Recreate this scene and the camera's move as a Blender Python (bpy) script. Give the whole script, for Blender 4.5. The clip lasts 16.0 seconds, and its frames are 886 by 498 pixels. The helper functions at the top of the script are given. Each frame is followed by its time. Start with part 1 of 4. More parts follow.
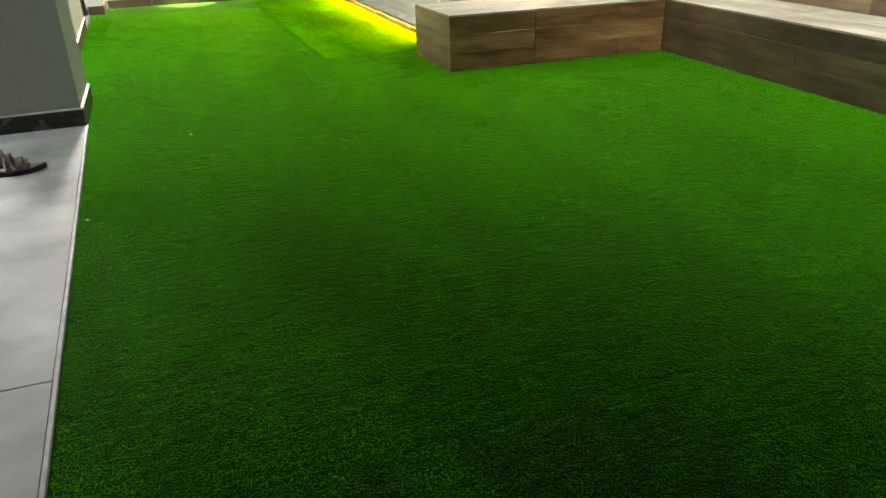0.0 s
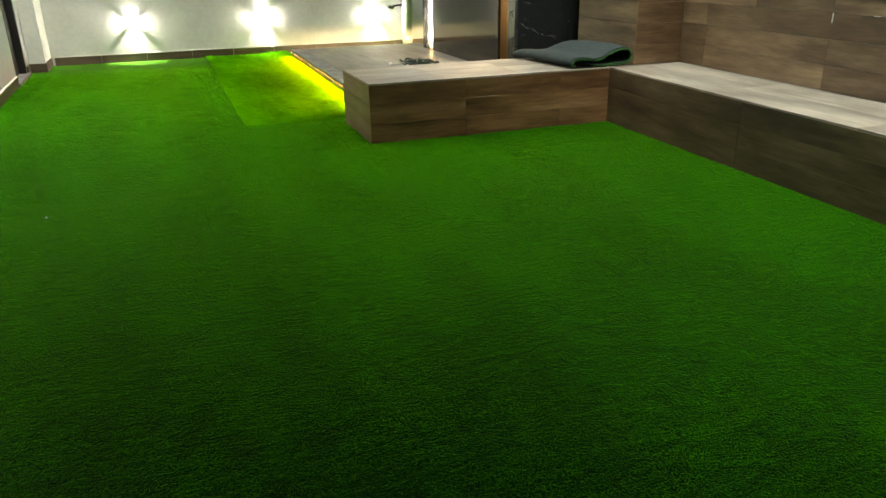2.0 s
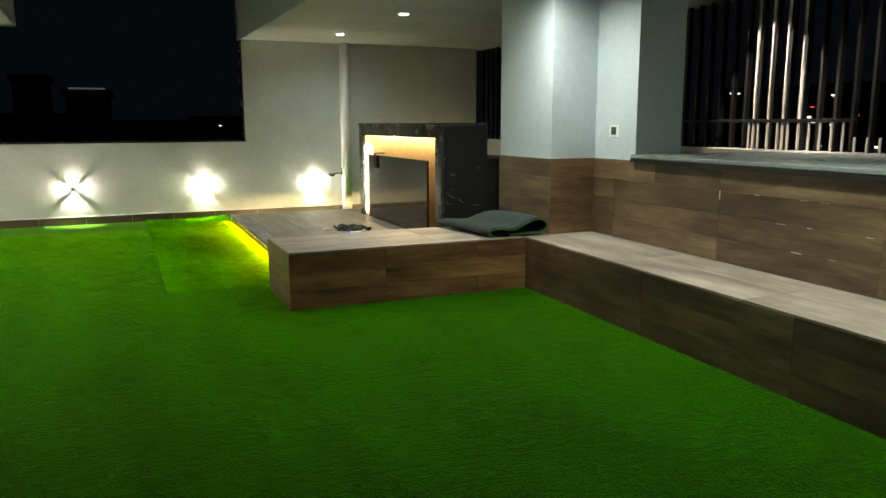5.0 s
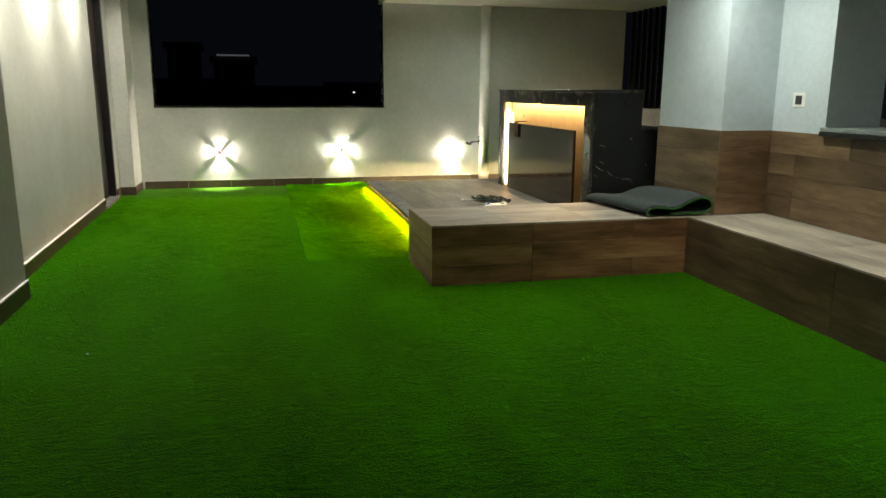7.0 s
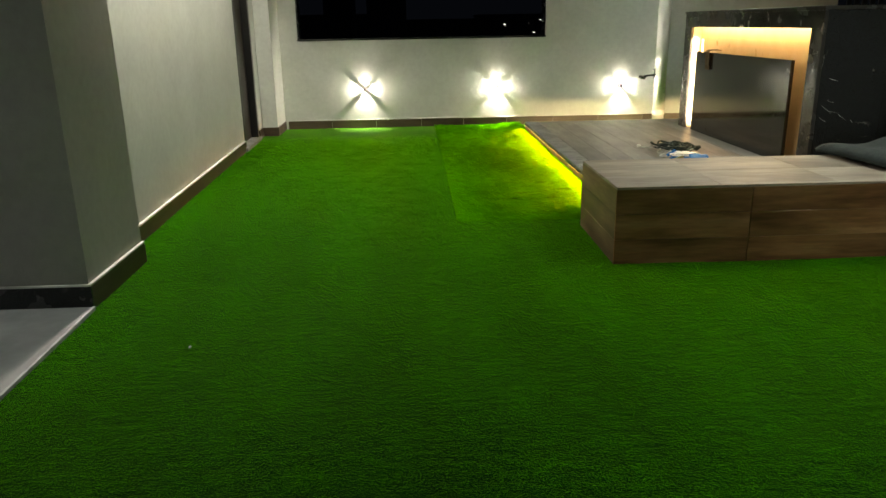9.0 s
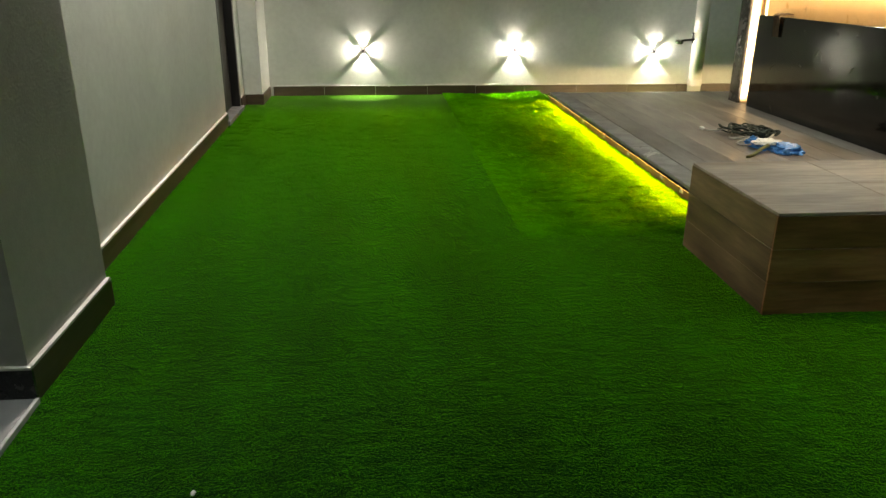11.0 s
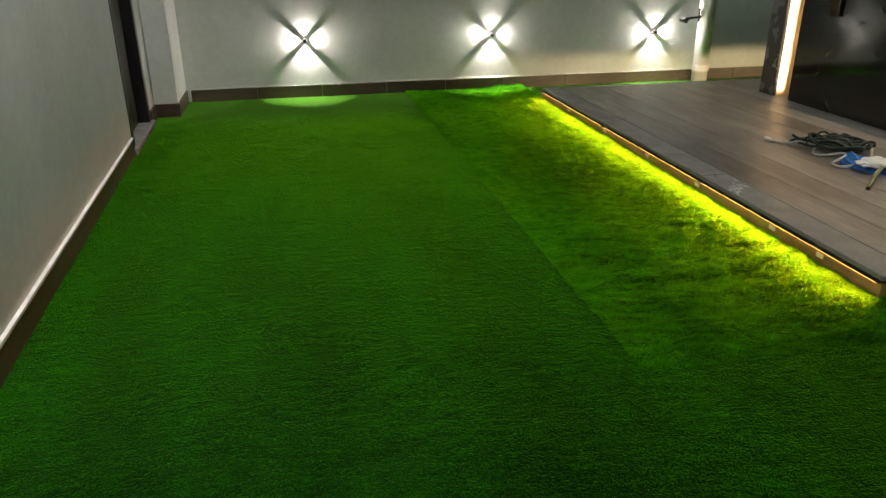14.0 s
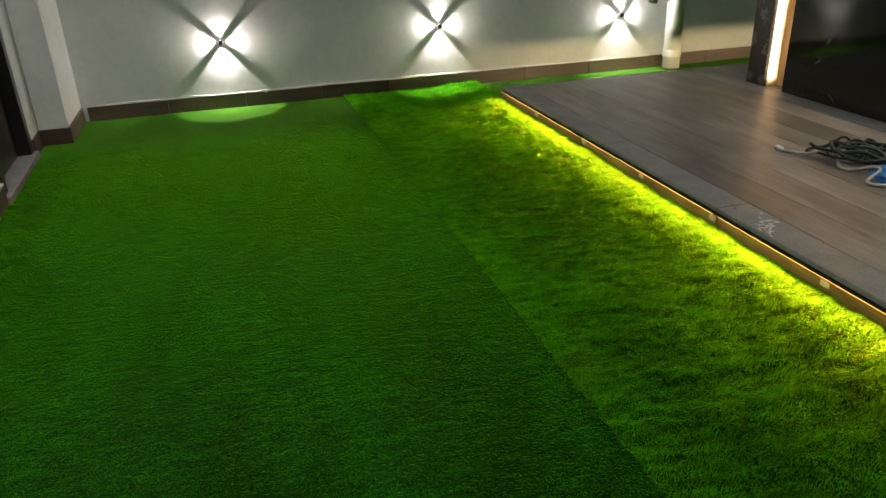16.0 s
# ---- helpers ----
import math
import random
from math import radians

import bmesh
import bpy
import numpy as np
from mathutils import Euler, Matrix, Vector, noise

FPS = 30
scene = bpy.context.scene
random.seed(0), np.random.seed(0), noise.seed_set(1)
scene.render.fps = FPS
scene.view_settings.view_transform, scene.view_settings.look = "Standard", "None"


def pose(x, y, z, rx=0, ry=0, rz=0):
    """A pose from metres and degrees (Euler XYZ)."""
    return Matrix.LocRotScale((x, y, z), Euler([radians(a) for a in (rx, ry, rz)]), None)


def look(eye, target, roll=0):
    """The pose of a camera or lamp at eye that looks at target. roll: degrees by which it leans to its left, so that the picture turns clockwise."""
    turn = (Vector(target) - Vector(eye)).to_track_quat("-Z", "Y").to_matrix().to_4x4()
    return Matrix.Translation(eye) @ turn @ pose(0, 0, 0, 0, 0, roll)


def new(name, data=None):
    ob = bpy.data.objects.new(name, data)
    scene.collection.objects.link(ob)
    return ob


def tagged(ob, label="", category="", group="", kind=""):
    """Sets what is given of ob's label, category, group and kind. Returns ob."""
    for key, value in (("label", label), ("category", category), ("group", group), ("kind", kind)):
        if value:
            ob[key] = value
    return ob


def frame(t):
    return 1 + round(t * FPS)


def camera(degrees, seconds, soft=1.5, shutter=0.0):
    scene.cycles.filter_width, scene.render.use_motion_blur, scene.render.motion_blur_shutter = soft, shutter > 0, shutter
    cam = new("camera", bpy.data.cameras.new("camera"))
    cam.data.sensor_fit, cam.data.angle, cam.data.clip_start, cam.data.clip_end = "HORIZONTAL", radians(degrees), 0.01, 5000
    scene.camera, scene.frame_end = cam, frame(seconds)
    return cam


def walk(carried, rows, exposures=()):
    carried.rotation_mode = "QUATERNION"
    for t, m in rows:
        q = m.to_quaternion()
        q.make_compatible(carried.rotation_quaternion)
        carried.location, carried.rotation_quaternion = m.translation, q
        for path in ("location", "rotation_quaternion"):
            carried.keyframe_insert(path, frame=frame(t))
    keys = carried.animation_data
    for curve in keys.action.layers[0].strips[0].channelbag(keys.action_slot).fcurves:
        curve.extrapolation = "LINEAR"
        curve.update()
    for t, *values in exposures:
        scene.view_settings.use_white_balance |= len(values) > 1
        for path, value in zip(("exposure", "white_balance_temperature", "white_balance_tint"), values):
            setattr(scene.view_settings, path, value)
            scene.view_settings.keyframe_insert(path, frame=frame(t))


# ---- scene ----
cam = camera(62.1, 16.0)
PATH = [
    (0, (-0.008, -0.066, 1.242), (0.609, 1.629, 0.38), -1.6),
    (0.5, (0.232, 0.014, 1.21), (0.67, 1.763, 0.343), -0.1),
    (1, (0.464, 0.054, 1.226), (0.893, 1.842, 0.44), -0.6),
    (1.5, (0.647, 0.196, 1.194), (1.217, 1.963, 0.451), 1.0),
    (2, (0.774, 0.278, 1.258), (1.406, 2.025, 0.518), -0.9),
    (2.5, (0.884, 0.212, 1.274), (1.565, 1.937, 0.525), 0.0),
    (3, (1.014, 0.156, 1.256), (1.819, 1.847, 0.554), 0.7),
    (3.5, (1.034, 0.125, 1.245), (1.913, 1.778, 0.541), -0.5),
    (4, (1.018, 0.095, 1.347), (2.011, 1.762, 0.862), -1.4),
    (4.2, (1.022, 0.109, 1.345), (1.984, 1.821, 0.964), -1.7),
    (6.3, (0.984, 0.323, 1.346), (1.632, 2.19, 1.037), 1.0),
    (6.5, (0.96, 0.386, 1.351), (1.589, 2.263, 1.062), 1.2),
    (7, (0.977, 0.549, 1.331), (1.443, 2.448, 0.911), 0.3),
    (7.5, (1.03, 0.779, 1.304), (1.336, 2.702, 0.845), -0.5),
    (8, (1.077, 1.036, 1.283), (1.188, 2.964, 0.762), -0.8),
    (8.5, (1.029, 1.34, 1.298), (1.151, 3.27, 0.791), -0.6),
    (9, (1.014, 1.608, 1.27), (1.085, 3.519, 0.685), -1.0),
    (9.5, (0.963, 1.925, 1.274), (0.97, 3.837, 0.689), 1.0),
    (9.7, (0.922, 2.061, 1.251), (0.95, 3.962, 0.631), 1.4),
    (12, (0.424, 3.38, 1.289), (0.636, 5.239, 0.581), -0.9),
    (12.5, (0.435, 3.683, 1.287), (0.634, 5.544, 0.582), -0.7),
    (13, (0.383, 4.009, 1.256), (0.651, 5.849, 0.52), 0.7),
    (13.5, (0.275, 4.232, 1.282), (0.667, 6.038, 0.519), 0.6),
    (14, (0.258, 4.511, 1.285), (0.626, 6.319, 0.512), -0.4),
    (14.5, (0.278, 4.785, 1.269), (0.677, 6.564, 0.447), 0.2),
    (15, (0.267, 5.063, 1.326), (0.854, 6.805, 0.537), -1.0),
    (15.5, (0.309, 5.255, 1.315), (0.8, 7.021, 0.515), -2.0),
    (16, (0.415, 5.424, 1.327), (0.909, 7.172, 0.49), -2.0),
]
EXPOSURES = [(0, 1.36, 6700, 10), (1.5, 0.9, 6700, 10), (3, 0.58, 6700, 10), (4.2, 0.42, 6800, 10), (6.5, 0.2, 7000, 10), (9.5, 0.08, 7000, 10), (12, -0.33, 6600, 12), (16, -0.72, 6200, 16)]
walk(cam, [(t, look(eye, target, roll)) for t, eye, target, roll in PATH], EXPOSURES)

# ---------------------------------------------------------------- plan (metres)
YF = 11.30            # inner face of the far wall
XL = -0.82            # left wall
XW = 4.735            # right wall behind the bench
BX0, BX1, BY0, BY1, BH = 2.09, 4.06, 5.41, 6.23, 0.42   # L-shaped bench
DX0, DY0, DY1, DZ = 2.37, 6.63, 10.57, 0.115             # deck
CX, CY0, CY1 = 4.30, 5.43, 6.32                          # column
CLAD = 1.052
ZL, ZR = 2.60, 2.54                                      # left and right soffits
SOUTH = -2.6

# ---------------------------------------------------------------- night sky
world = bpy.data.worlds.new("night")
scene.world = world
world.use_nodes = True
wn = world.node_tree
wbg = wn.nodes["Background"]
wbg.inputs["Color"].default_value = (0.0016, 0.0020, 0.0030, 1)
wbg.inputs["Strength"].default_value = 1.0


def spot_lamp(name, at, aim, watts, size, blend=0.15, radius=0.03, colour=(1, 1, 1)):
    d = bpy.data.lights.new(name, "SPOT")
    d.energy, d.spot_size, d.spot_blend, d.shadow_soft_size, d.color = watts, radians(size), blend, radius, colour
    ob = new(name, d)
    ob.matrix_world = look(at, aim)
    return ob


def strip_lamp(name, at, aim, watts, sx, sy, colour, spread=180):
    d = bpy.data.lights.new(name, "AREA")
    d.shape, d.size, d.size_y, d.energy, d.color, d.spread = "RECTANGLE", sx, sy, watts, colour, radians(spread)
    ob = new(name, d)
    ob.matrix_world = look(at, aim)
    return ob


X_LED = 4.115         # light strip inside the bar niche
COOL = (0.89, 1.0, 0.92)
MILD = (1.0, 0.96, 0.84)
WARM = (1.0, 0.72, 0.36)
AMBER = (1.0, 0.27, 0.02)
RIGHT_LIGHTS = [(3.86, 10.12, 46, 165, 1.0), (3.98, 8.02, 125, 165, 1.0), (3.86, 5.12, 155, 165, 1.0), (3.95, 2.6, 105, 108, 0.5)]
LEFT_LIGHTS = [(-0.50, 10.0, 62), (-0.50, 8.7, 132), (-0.50, 7.4, 200), (-0.50, 6.1, 205)]
WALL_LAMPS = [(0.409, 0.484), (2.102, 0.484), (3.72, 0.464)]
LAMP_OUT = 0.02
for x, y, w, cone, soft in RIGHT_LIGHTS:
    spot_lamp("downlight_beam", (x, y, ZR - 0.03), (x, y, 0), w, cone, soft, 0.05, COOL)
spot_lamp("downlight_beam", (3.95, 2.6, ZR - 0.03), (3.95, 2.6, 0), 72, 165, 1.0, 0.05, COOL)
for x, y, w in LEFT_LIGHTS:
    spot_lamp("downlight_beam", (x, y, ZL - 0.03), (x, y, 0), w, 165, 1.0, 0.05, MILD)
for x, z in WALL_LAMPS:
    for dx, dz, w in ((1, 0, 40), (-1, 0, 40), (0, 1, 27), (0, -1, 84)):
        a = (x + 0.0195 * dx, YF - LAMP_OUT, z + 0.0195 * dz)
        spot_lamp("wall_lamp_beam", a, (a[0] + dx, a[1], a[2] + dz), w, 84, 0.06, 0.012, (1.0, 0.90, 0.78))
strip_lamp("deck_led_light", (DX0 - 0.010, (DY0 + DY1) / 2, 0.078), (DX0 - 1.0, (DY0 + DY1) / 2, -0.94), 80, DY1 - DY0, 0.02, AMBER, 104)
strip_lamp("deck_end_led_light", (4.3, DY1 - 0.10, 0.048), (4.3, DY1 + 1, 0.06), 24, 3.7, 0.015, WARM)
strip_lamp("bar_led_light", (X_LED, 8.55, 1.215), (X_LED + 0.03, 8.55, 0.0), 22, 2.44, 0.03, WARM)
# unseen upright light, added to brighten the gap beside the front panel
strip_lamp("bar_end_led_light", (4.105, 9.60, 0.62), (4.13, 10.6, 0.62), 8, 0.02, 0.9, (1.0, 0.84, 0.56), 30)
spot_lamp("downlight_beam", (-2.05, 4.80, ZL - 0.03), (-2.05, 4.80, 0), 105, 165, 1.0, 0.05, COOL)
strip_lamp("lobby_light", (-1.80, 5.9, 2.52), (-1.80, 5.9, 0), 90, 0.3, 0.3, (1.0, 0.98, 0.96))
spot_lamp("balcony_beam", (5.75, 5.18, 2.46), (6.43, 5.18, 1.62), 90, 62, 0.2, 0.02, (1.0, 0.93, 0.82))
for by, bw in ((5.5, 150), (4.66, 150), (2.9, 260)):
    spot_lamp("balcony_beam", (6.36, by, 2.50), (6.40, by, 1.0), bw, 34, 0.7, 0.03, (1.0, 0.95, 0.86))
spot_lamp("balcony_beam", (5.9, 4.1, 2.50), (6.4, 4.1, 1.15), 70, 100, 0.8, 0.03, (1.0, 0.95, 0.86))


# ---------------------------------------------------------------- materials
def mat_new(name):
    m = bpy.data.materials.new(name)
    m.use_nodes = True
    nt = m.node_tree
    return m, nt, nt.nodes["Principled BSDF"]


def nd(nt, kind, **inputs):
    n = nt.nodes.new(kind)
    for k, v in inputs.items():
        n.inputs[k.replace("_", " ")].default_value = v
    return n


def coords(nt, scale=(1, 1, 1), rand=False):
    tc = nt.nodes.new("ShaderNodeTexCoord")
    mp = nt.nodes.new("ShaderNodeMapping")
    mp.inputs["Scale"].default_value = scale
    nt.links.new(tc.outputs["Object"], mp.inputs["Vector"])
    if rand:
        oi = nt.nodes.new("ShaderNodeObjectInfo")
        mul = nd(nt, "ShaderNodeVectorMath")
        mul.operation = "SCALE"
        mul.inputs[0].default_value = (17.3, 29.1, 11.7)
        nt.links.new(oi.outputs["Random"], mul.inputs["Scale"])
        nt.links.new(mul.outputs[0], mp.inputs["Location"])
    return mp.outputs["Vector"]


def noise_tex(nt, vec, scale, detail=4, rough=0.55):
    n = nd(nt, "ShaderNodeTexNoise", Scale=scale, Detail=detail, Roughness=rough)
    nt.links.new(vec, n.inputs["Vector"])
    return n.outputs["Fac"]


def ramp(nt, fac, *stops):
    r = nt.nodes.new("ShaderNodeValToRGB")
    el = r.color_ramp.elements
    while len(el) < len(stops):
        el.new(0.5)
    for e, (p, c) in zip(el, stops):
        e.position, e.color = p, (*c, 1)
    nt.links.new(fac, r.inputs["Fac"])
    return r.outputs["Color"]


def mix(nt, a, b, fac, mode="MIX"):
    m = nt.nodes.new("ShaderNodeMix")
    m.data_type, m.blend_type = "RGBA", mode
    for socket, v in ((m.inputs[6], a), (m.inputs[7], b), (m.inputs[0], fac)):
        if hasattr(v, "links"):
            nt.links.new(v, socket)
        elif isinstance(v, (int, float)):
            socket.default_value = v
        else:
            socket.default_value = (*v, 1)
    return m.outputs[2]


def bump(nt, bsdf, height, strength, distance=0.01):
    b = nd(nt, "ShaderNodeBump", Strength=strength, Distance=distance)
    nt.links.new(height, b.inputs["Height"])
    nt.links.new(b.outputs["Normal"], bsdf.inputs["Normal"])


def plain(name, colour, rough=0.5, metal=0.0, vary=0.15, scale=9.0, bumpy=0.1):
    m, nt, b = mat_new(name)
    v = coords(nt)
    f = noise_tex(nt, v, scale, 5)
    lo, hi = [c * (1 - vary) for c in colour], [min(1, c * (1 + vary)) for c in colour]
    nt.links.new(ramp(nt, f, (0.3, lo), (0.7, hi)), b.inputs["Base Color"])
    b.inputs["Roughness"].default_value, b.inputs["Metallic"].default_value = rough, metal
    if bumpy:
        bump(nt, b, noise_tex(nt, v, scale * 12, 3), bumpy, 0.004)
    return m


def paint(name, colour, relief=0.35, grain=(90, 90, 90)):
    """Wall paint over a coarse plaster, with faint stains."""
    m, nt, b = mat_new(name)
    v = coords(nt)
    big = noise_tex(nt, v, 1.3, 6, 0.6)
    fine = noise_tex(nt, v, 22, 4)
    c1 = ramp(nt, big, (0.3, [c * 0.86 for c in colour]), (0.7, [min(1, c * 1.06) for c in colour]))
    c2 = ramp(nt, fine, (0.35, (0.92,) * 3), (0.65, (1, 1, 1)))
    nt.links.new(mix(nt, c1, c2, 1.0, "MULTIPLY"), b.inputs["Base Color"])
    b.inputs["Roughness"].default_value = 0.62
    g = coords(nt, grain)
    bump(nt, b, noise_tex(nt, g, 1.0, 4, 0.6), relief, 0.004)
    return m


def wood_tile(name, dark, mid, light, along, rough=0.42):
    """Wood-look porcelain: grain and knots run along one axis; each tile has its own tone."""
    m, nt, b = mat_new(name)
    sc = {"x": (1.3, 11, 11), "y": (11, 1.3, 11)}[along]
    v = coords(nt, sc, rand=True)
    f1 = noise_tex(nt, v, 1.0, 6, 0.54)
    fine = noise_tex(nt, coords(nt, tuple(c * 6 for c in sc), rand=True), 1.0, 4, 0.6)
    stain = noise_tex(nt, coords(nt, tuple(max(1.2, c * 0.22) for c in sc), rand=True), 1.0, 3)
    c1 = ramp(nt, f1, (0.28, dark), (0.5, mid), (0.74, light))
    c2 = mix(nt, c1, ramp(nt, fine, (0.3, (0.72,) * 3), (0.7, (1.12,) * 3)), 1.0, "MULTIPLY")
    c3 = mix(nt, c2, ramp(nt, stain, (0.34, (0.55, 0.51, 0.47)), (0.5, (0.90, 0.88, 0.86)), (0.66, (1.20, 1.19, 1.16))), 1.0, "MULTIPLY")
    oi = nt.nodes.new("ShaderNodeObjectInfo")
    tone = ramp(nt, oi.outputs["Random"], (0.0, (0.88, 0.87, 0.86)), (1.0, (1.08, 1.07, 1.06)))
    nt.links.new(mix(nt, c3, tone, 1.0, "MULTIPLY"), b.inputs["Base Color"])
    b.inputs["Roughness"].default_value = rough
    bump(nt, b, fine, 0.12, 0.003)
    return m


def granite(name, base, vein, rough=0.14):
    m, nt, b = mat_new(name)
    v = coords(nt)
    sp = noise_tex(nt, v, 160, 3, 0.7)
    wv = nd(nt, "ShaderNodeTexNoise", Scale=1.6, Detail=5, Roughness=0.55, Distortion=1.4)
    nt.links.new(v, wv.inputs["Vector"])
    veins = ramp(nt, wv.outputs["Fac"], (0.488, (0, 0, 0)), (0.5, (1, 1, 1)), (0.512, (0, 0, 0)))
    c = ramp(nt, sp, (0.4, [x * 0.8 for x in base]), (0.75, [x * 1.35 for x in base]))
    brk = ramp(nt, noise_tex(nt, v, 5.0, 4), (0.60, (0, 0, 0)), (0.74, (1, 1, 1)))
    nt.links.new(mix(nt, c, vein, mix(nt, veins, brk, 1.0, "MULTIPLY")), b.inputs["Base Color"])
    nt.links.new(ramp(nt, noise_tex(nt, v, 7, 5), (0.3, (rough * 0.7,) * 3), (0.7, (rough * 1.7,) * 3)), b.inputs["Roughness"])
    return m


def turf(name, tint, nap):
    """Dense short pile: dark between the fibres, bright along their tips at a low angle."""
    m, nt, b = mat_new(name)
    v = coords(nt)
    big = noise_tex(nt, v, 0.8, 5, 0.6)
    mid = noise_tex(nt, v, 9.0, 5, 0.65)
    fine = noise_tex(nt, v, 120, 3, 0.6)
    comb = noise_tex(nt, coords(nt, (13, 34, 13)), 1.0, 5, 0.65)
    c = ramp(nt, big, (0.3, (0.0022, 0.028, 0.0009)), (0.7, (0.0040, 0.052, 0.0018)))
    c = mix(nt, c, ramp(nt, mid, (0.32, (0.62,) * 3), (0.66, (1.2,) * 3)), 1.0, "MULTIPLY")
    c = mix(nt, c, ramp(nt, fine, (0.32, (0.6,) * 3), (0.66, (1.25,) * 3)), 1.0, "MULTIPLY")
    c = mix(nt, c, ramp(nt, comb, (0.36, (0.5,) * 3), (0.64, (1.4,) * 3)), 1.0, "MULTIPLY")
    lane = noise_tex(nt, coords(nt, (2.6, 0.55, 1)), 1.0, 3, 0.55)
    c = mix(nt, c, ramp(nt, lane, (0.36, (0.72,) * 3), (0.64, (1.18,) * 3)), 1.0, "MULTIPLY")
    # near the end wall a lighter base is painted in so lamp pools show
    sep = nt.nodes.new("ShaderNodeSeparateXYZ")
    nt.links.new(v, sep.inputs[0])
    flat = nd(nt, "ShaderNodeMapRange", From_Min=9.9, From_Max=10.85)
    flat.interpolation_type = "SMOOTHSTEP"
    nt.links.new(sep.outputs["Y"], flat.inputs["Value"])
    # the sheen fades across the same painted band
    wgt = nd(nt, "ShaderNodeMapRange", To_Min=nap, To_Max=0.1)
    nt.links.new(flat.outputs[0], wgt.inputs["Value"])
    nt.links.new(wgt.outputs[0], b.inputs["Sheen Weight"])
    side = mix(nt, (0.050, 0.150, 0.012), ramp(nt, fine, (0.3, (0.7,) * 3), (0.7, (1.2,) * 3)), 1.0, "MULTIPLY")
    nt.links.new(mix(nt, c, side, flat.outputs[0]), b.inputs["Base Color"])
    b.inputs["Roughness"].default_value = 0.8
    b.inputs["Specular IOR Level"].default_value = 0.03
    b.inputs["Sheen Roughness"].default_value = 0.25
    nt.links.new(mix(nt, tint, ramp(nt, comb, (0.36, (0.85,) * 3), (0.64, (1.12,) * 3)), 1.0, "MULTIPLY"), b.inputs["Sheen Tint"])
    h = mix(nt, mix(nt, mid, comb, 0.6), fine, 0.4)
    bump(nt, b, h, 0.7, 0.025)
    return m


def turf_blade(name, lo, hi, glass):
    """Thin green plastic: some light passes through it."""
    m, nt, b = mat_new(name)
    v = coords(nt)
    big = noise_tex(nt, v, 0.9, 5, 0.6)
    mid = noise_tex(nt, coords(nt, (10, 28, 10)), 1.0, 5, 0.65)
    c = ramp(nt, big, (0.3, lo), (0.7, hi))
    c = mix(nt, c, ramp(nt, mid, (0.36, (0.6,) * 3), (0.64, (1.35,) * 3)), 1.0, "MULTIPLY")
    lane = noise_tex(nt, coords(nt, (2.6, 0.55, 1)), 1.0, 3, 0.55)
    c = mix(nt, c, ramp(nt, lane, (0.36, (0.72,) * 3), (0.64, (1.18,) * 3)), 1.0, "MULTIPLY")
    geo = nt.nodes.new("ShaderNodeNewGeometry")
    c = mix(nt, c, ramp(nt, geo.outputs["Random Per Island"], (0.0, (0.8, 0.84, 0.8)), (0.9, (1.08, 1.06, 1.0)), (1.0, (1.5, 1.3, 1.3))), 1.0, "MULTIPLY")
    nt.links.new(c, b.inputs["Base Color"])
    b.inputs["Roughness"].default_value = 0.5
    b.inputs["Specular IOR Level"].default_value = 0.03
    tr = nt.nodes.new("ShaderNodeBsdfTranslucent")
    nt.links.new(mix(nt, c, (2.8, 1.9, 0.3), 1.0, "MULTIPLY"), tr.inputs["Color"])
    ms = nd(nt, "ShaderNodeMixShader", Fac=glass)
    nt.links.new(b.outputs[0], ms.inputs[1])
    nt.links.new(tr.outputs[0], ms.inputs[2])
    nt.links.new(ms.outputs[0], nt.nodes["Material Output"].inputs["Surface"])
    return m


def glow(name, colour, strength):
    m, nt, b = mat_new(name)
    b.inputs["Emission Color"].default_value = (*colour, 1)
    b.inputs["Emission Strength"].default_value = strength
    b.inputs["Base Color"].default_value = (0.8, 0.8, 0.8, 1)
    return m


M_WALL = paint("pale plaster paint", (0.525, 0.552, 0.515))
M_BLUE = paint("grey blue textured paint", (0.50, 0.56, 0.60), 0.5, (40, 40, 150))
# darker than the wall paint, for the near pillar and the south wall
M_PILLAR = paint("darker grey plaster paint", (0.38, 0.375, 0.355))
M_SOFFIT = paint("soffit paint", (0.62, 0.61, 0.55), 0.12)
M_FASCIA = paint("fascia paint", (0.34, 0.36, 0.33), 0.3)
M_SKIRT = wood_tile("brown skirting tile", (0.055, 0.040, 0.028), (0.085, 0.062, 0.043), (0.12, 0.09, 0.06), "y")
M_SKIRTX = wood_tile("brown skirting tile across", (0.055, 0.040, 0.028), (0.085, 0.062, 0.043), (0.12, 0.09, 0.06), "x")
M_BLACKSKIRT = granite("black granite skirting", (0.018, 0.018, 0.019), (0.08, 0.08, 0.08), 0.2)
M_CAULK = plain("white grout", (0.62, 0.61, 0.58), 0.7)
# one tile in three tones: how each facing is lit is in the colour
M_WOODX = wood_tile("walnut look tile, lit front", (0.100, 0.041, 0.017), (0.305, 0.145, 0.064), (0.43, 0.240, 0.122), "x")
M_WOODY = wood_tile("walnut look tile, shaded side", (0.062, 0.038, 0.021), (0.152, 0.098, 0.055), (0.235, 0.164, 0.096), "y")
M_CLADX = wood_tile("walnut look tile, lit cladding", (0.082, 0.045, 0.023), (0.195, 0.115, 0.060), (0.29, 0.186, 0.104), "x")
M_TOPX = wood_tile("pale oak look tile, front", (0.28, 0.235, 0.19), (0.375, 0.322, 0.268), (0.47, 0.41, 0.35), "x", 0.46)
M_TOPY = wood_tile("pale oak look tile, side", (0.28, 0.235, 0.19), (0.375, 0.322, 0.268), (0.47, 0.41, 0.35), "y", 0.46)
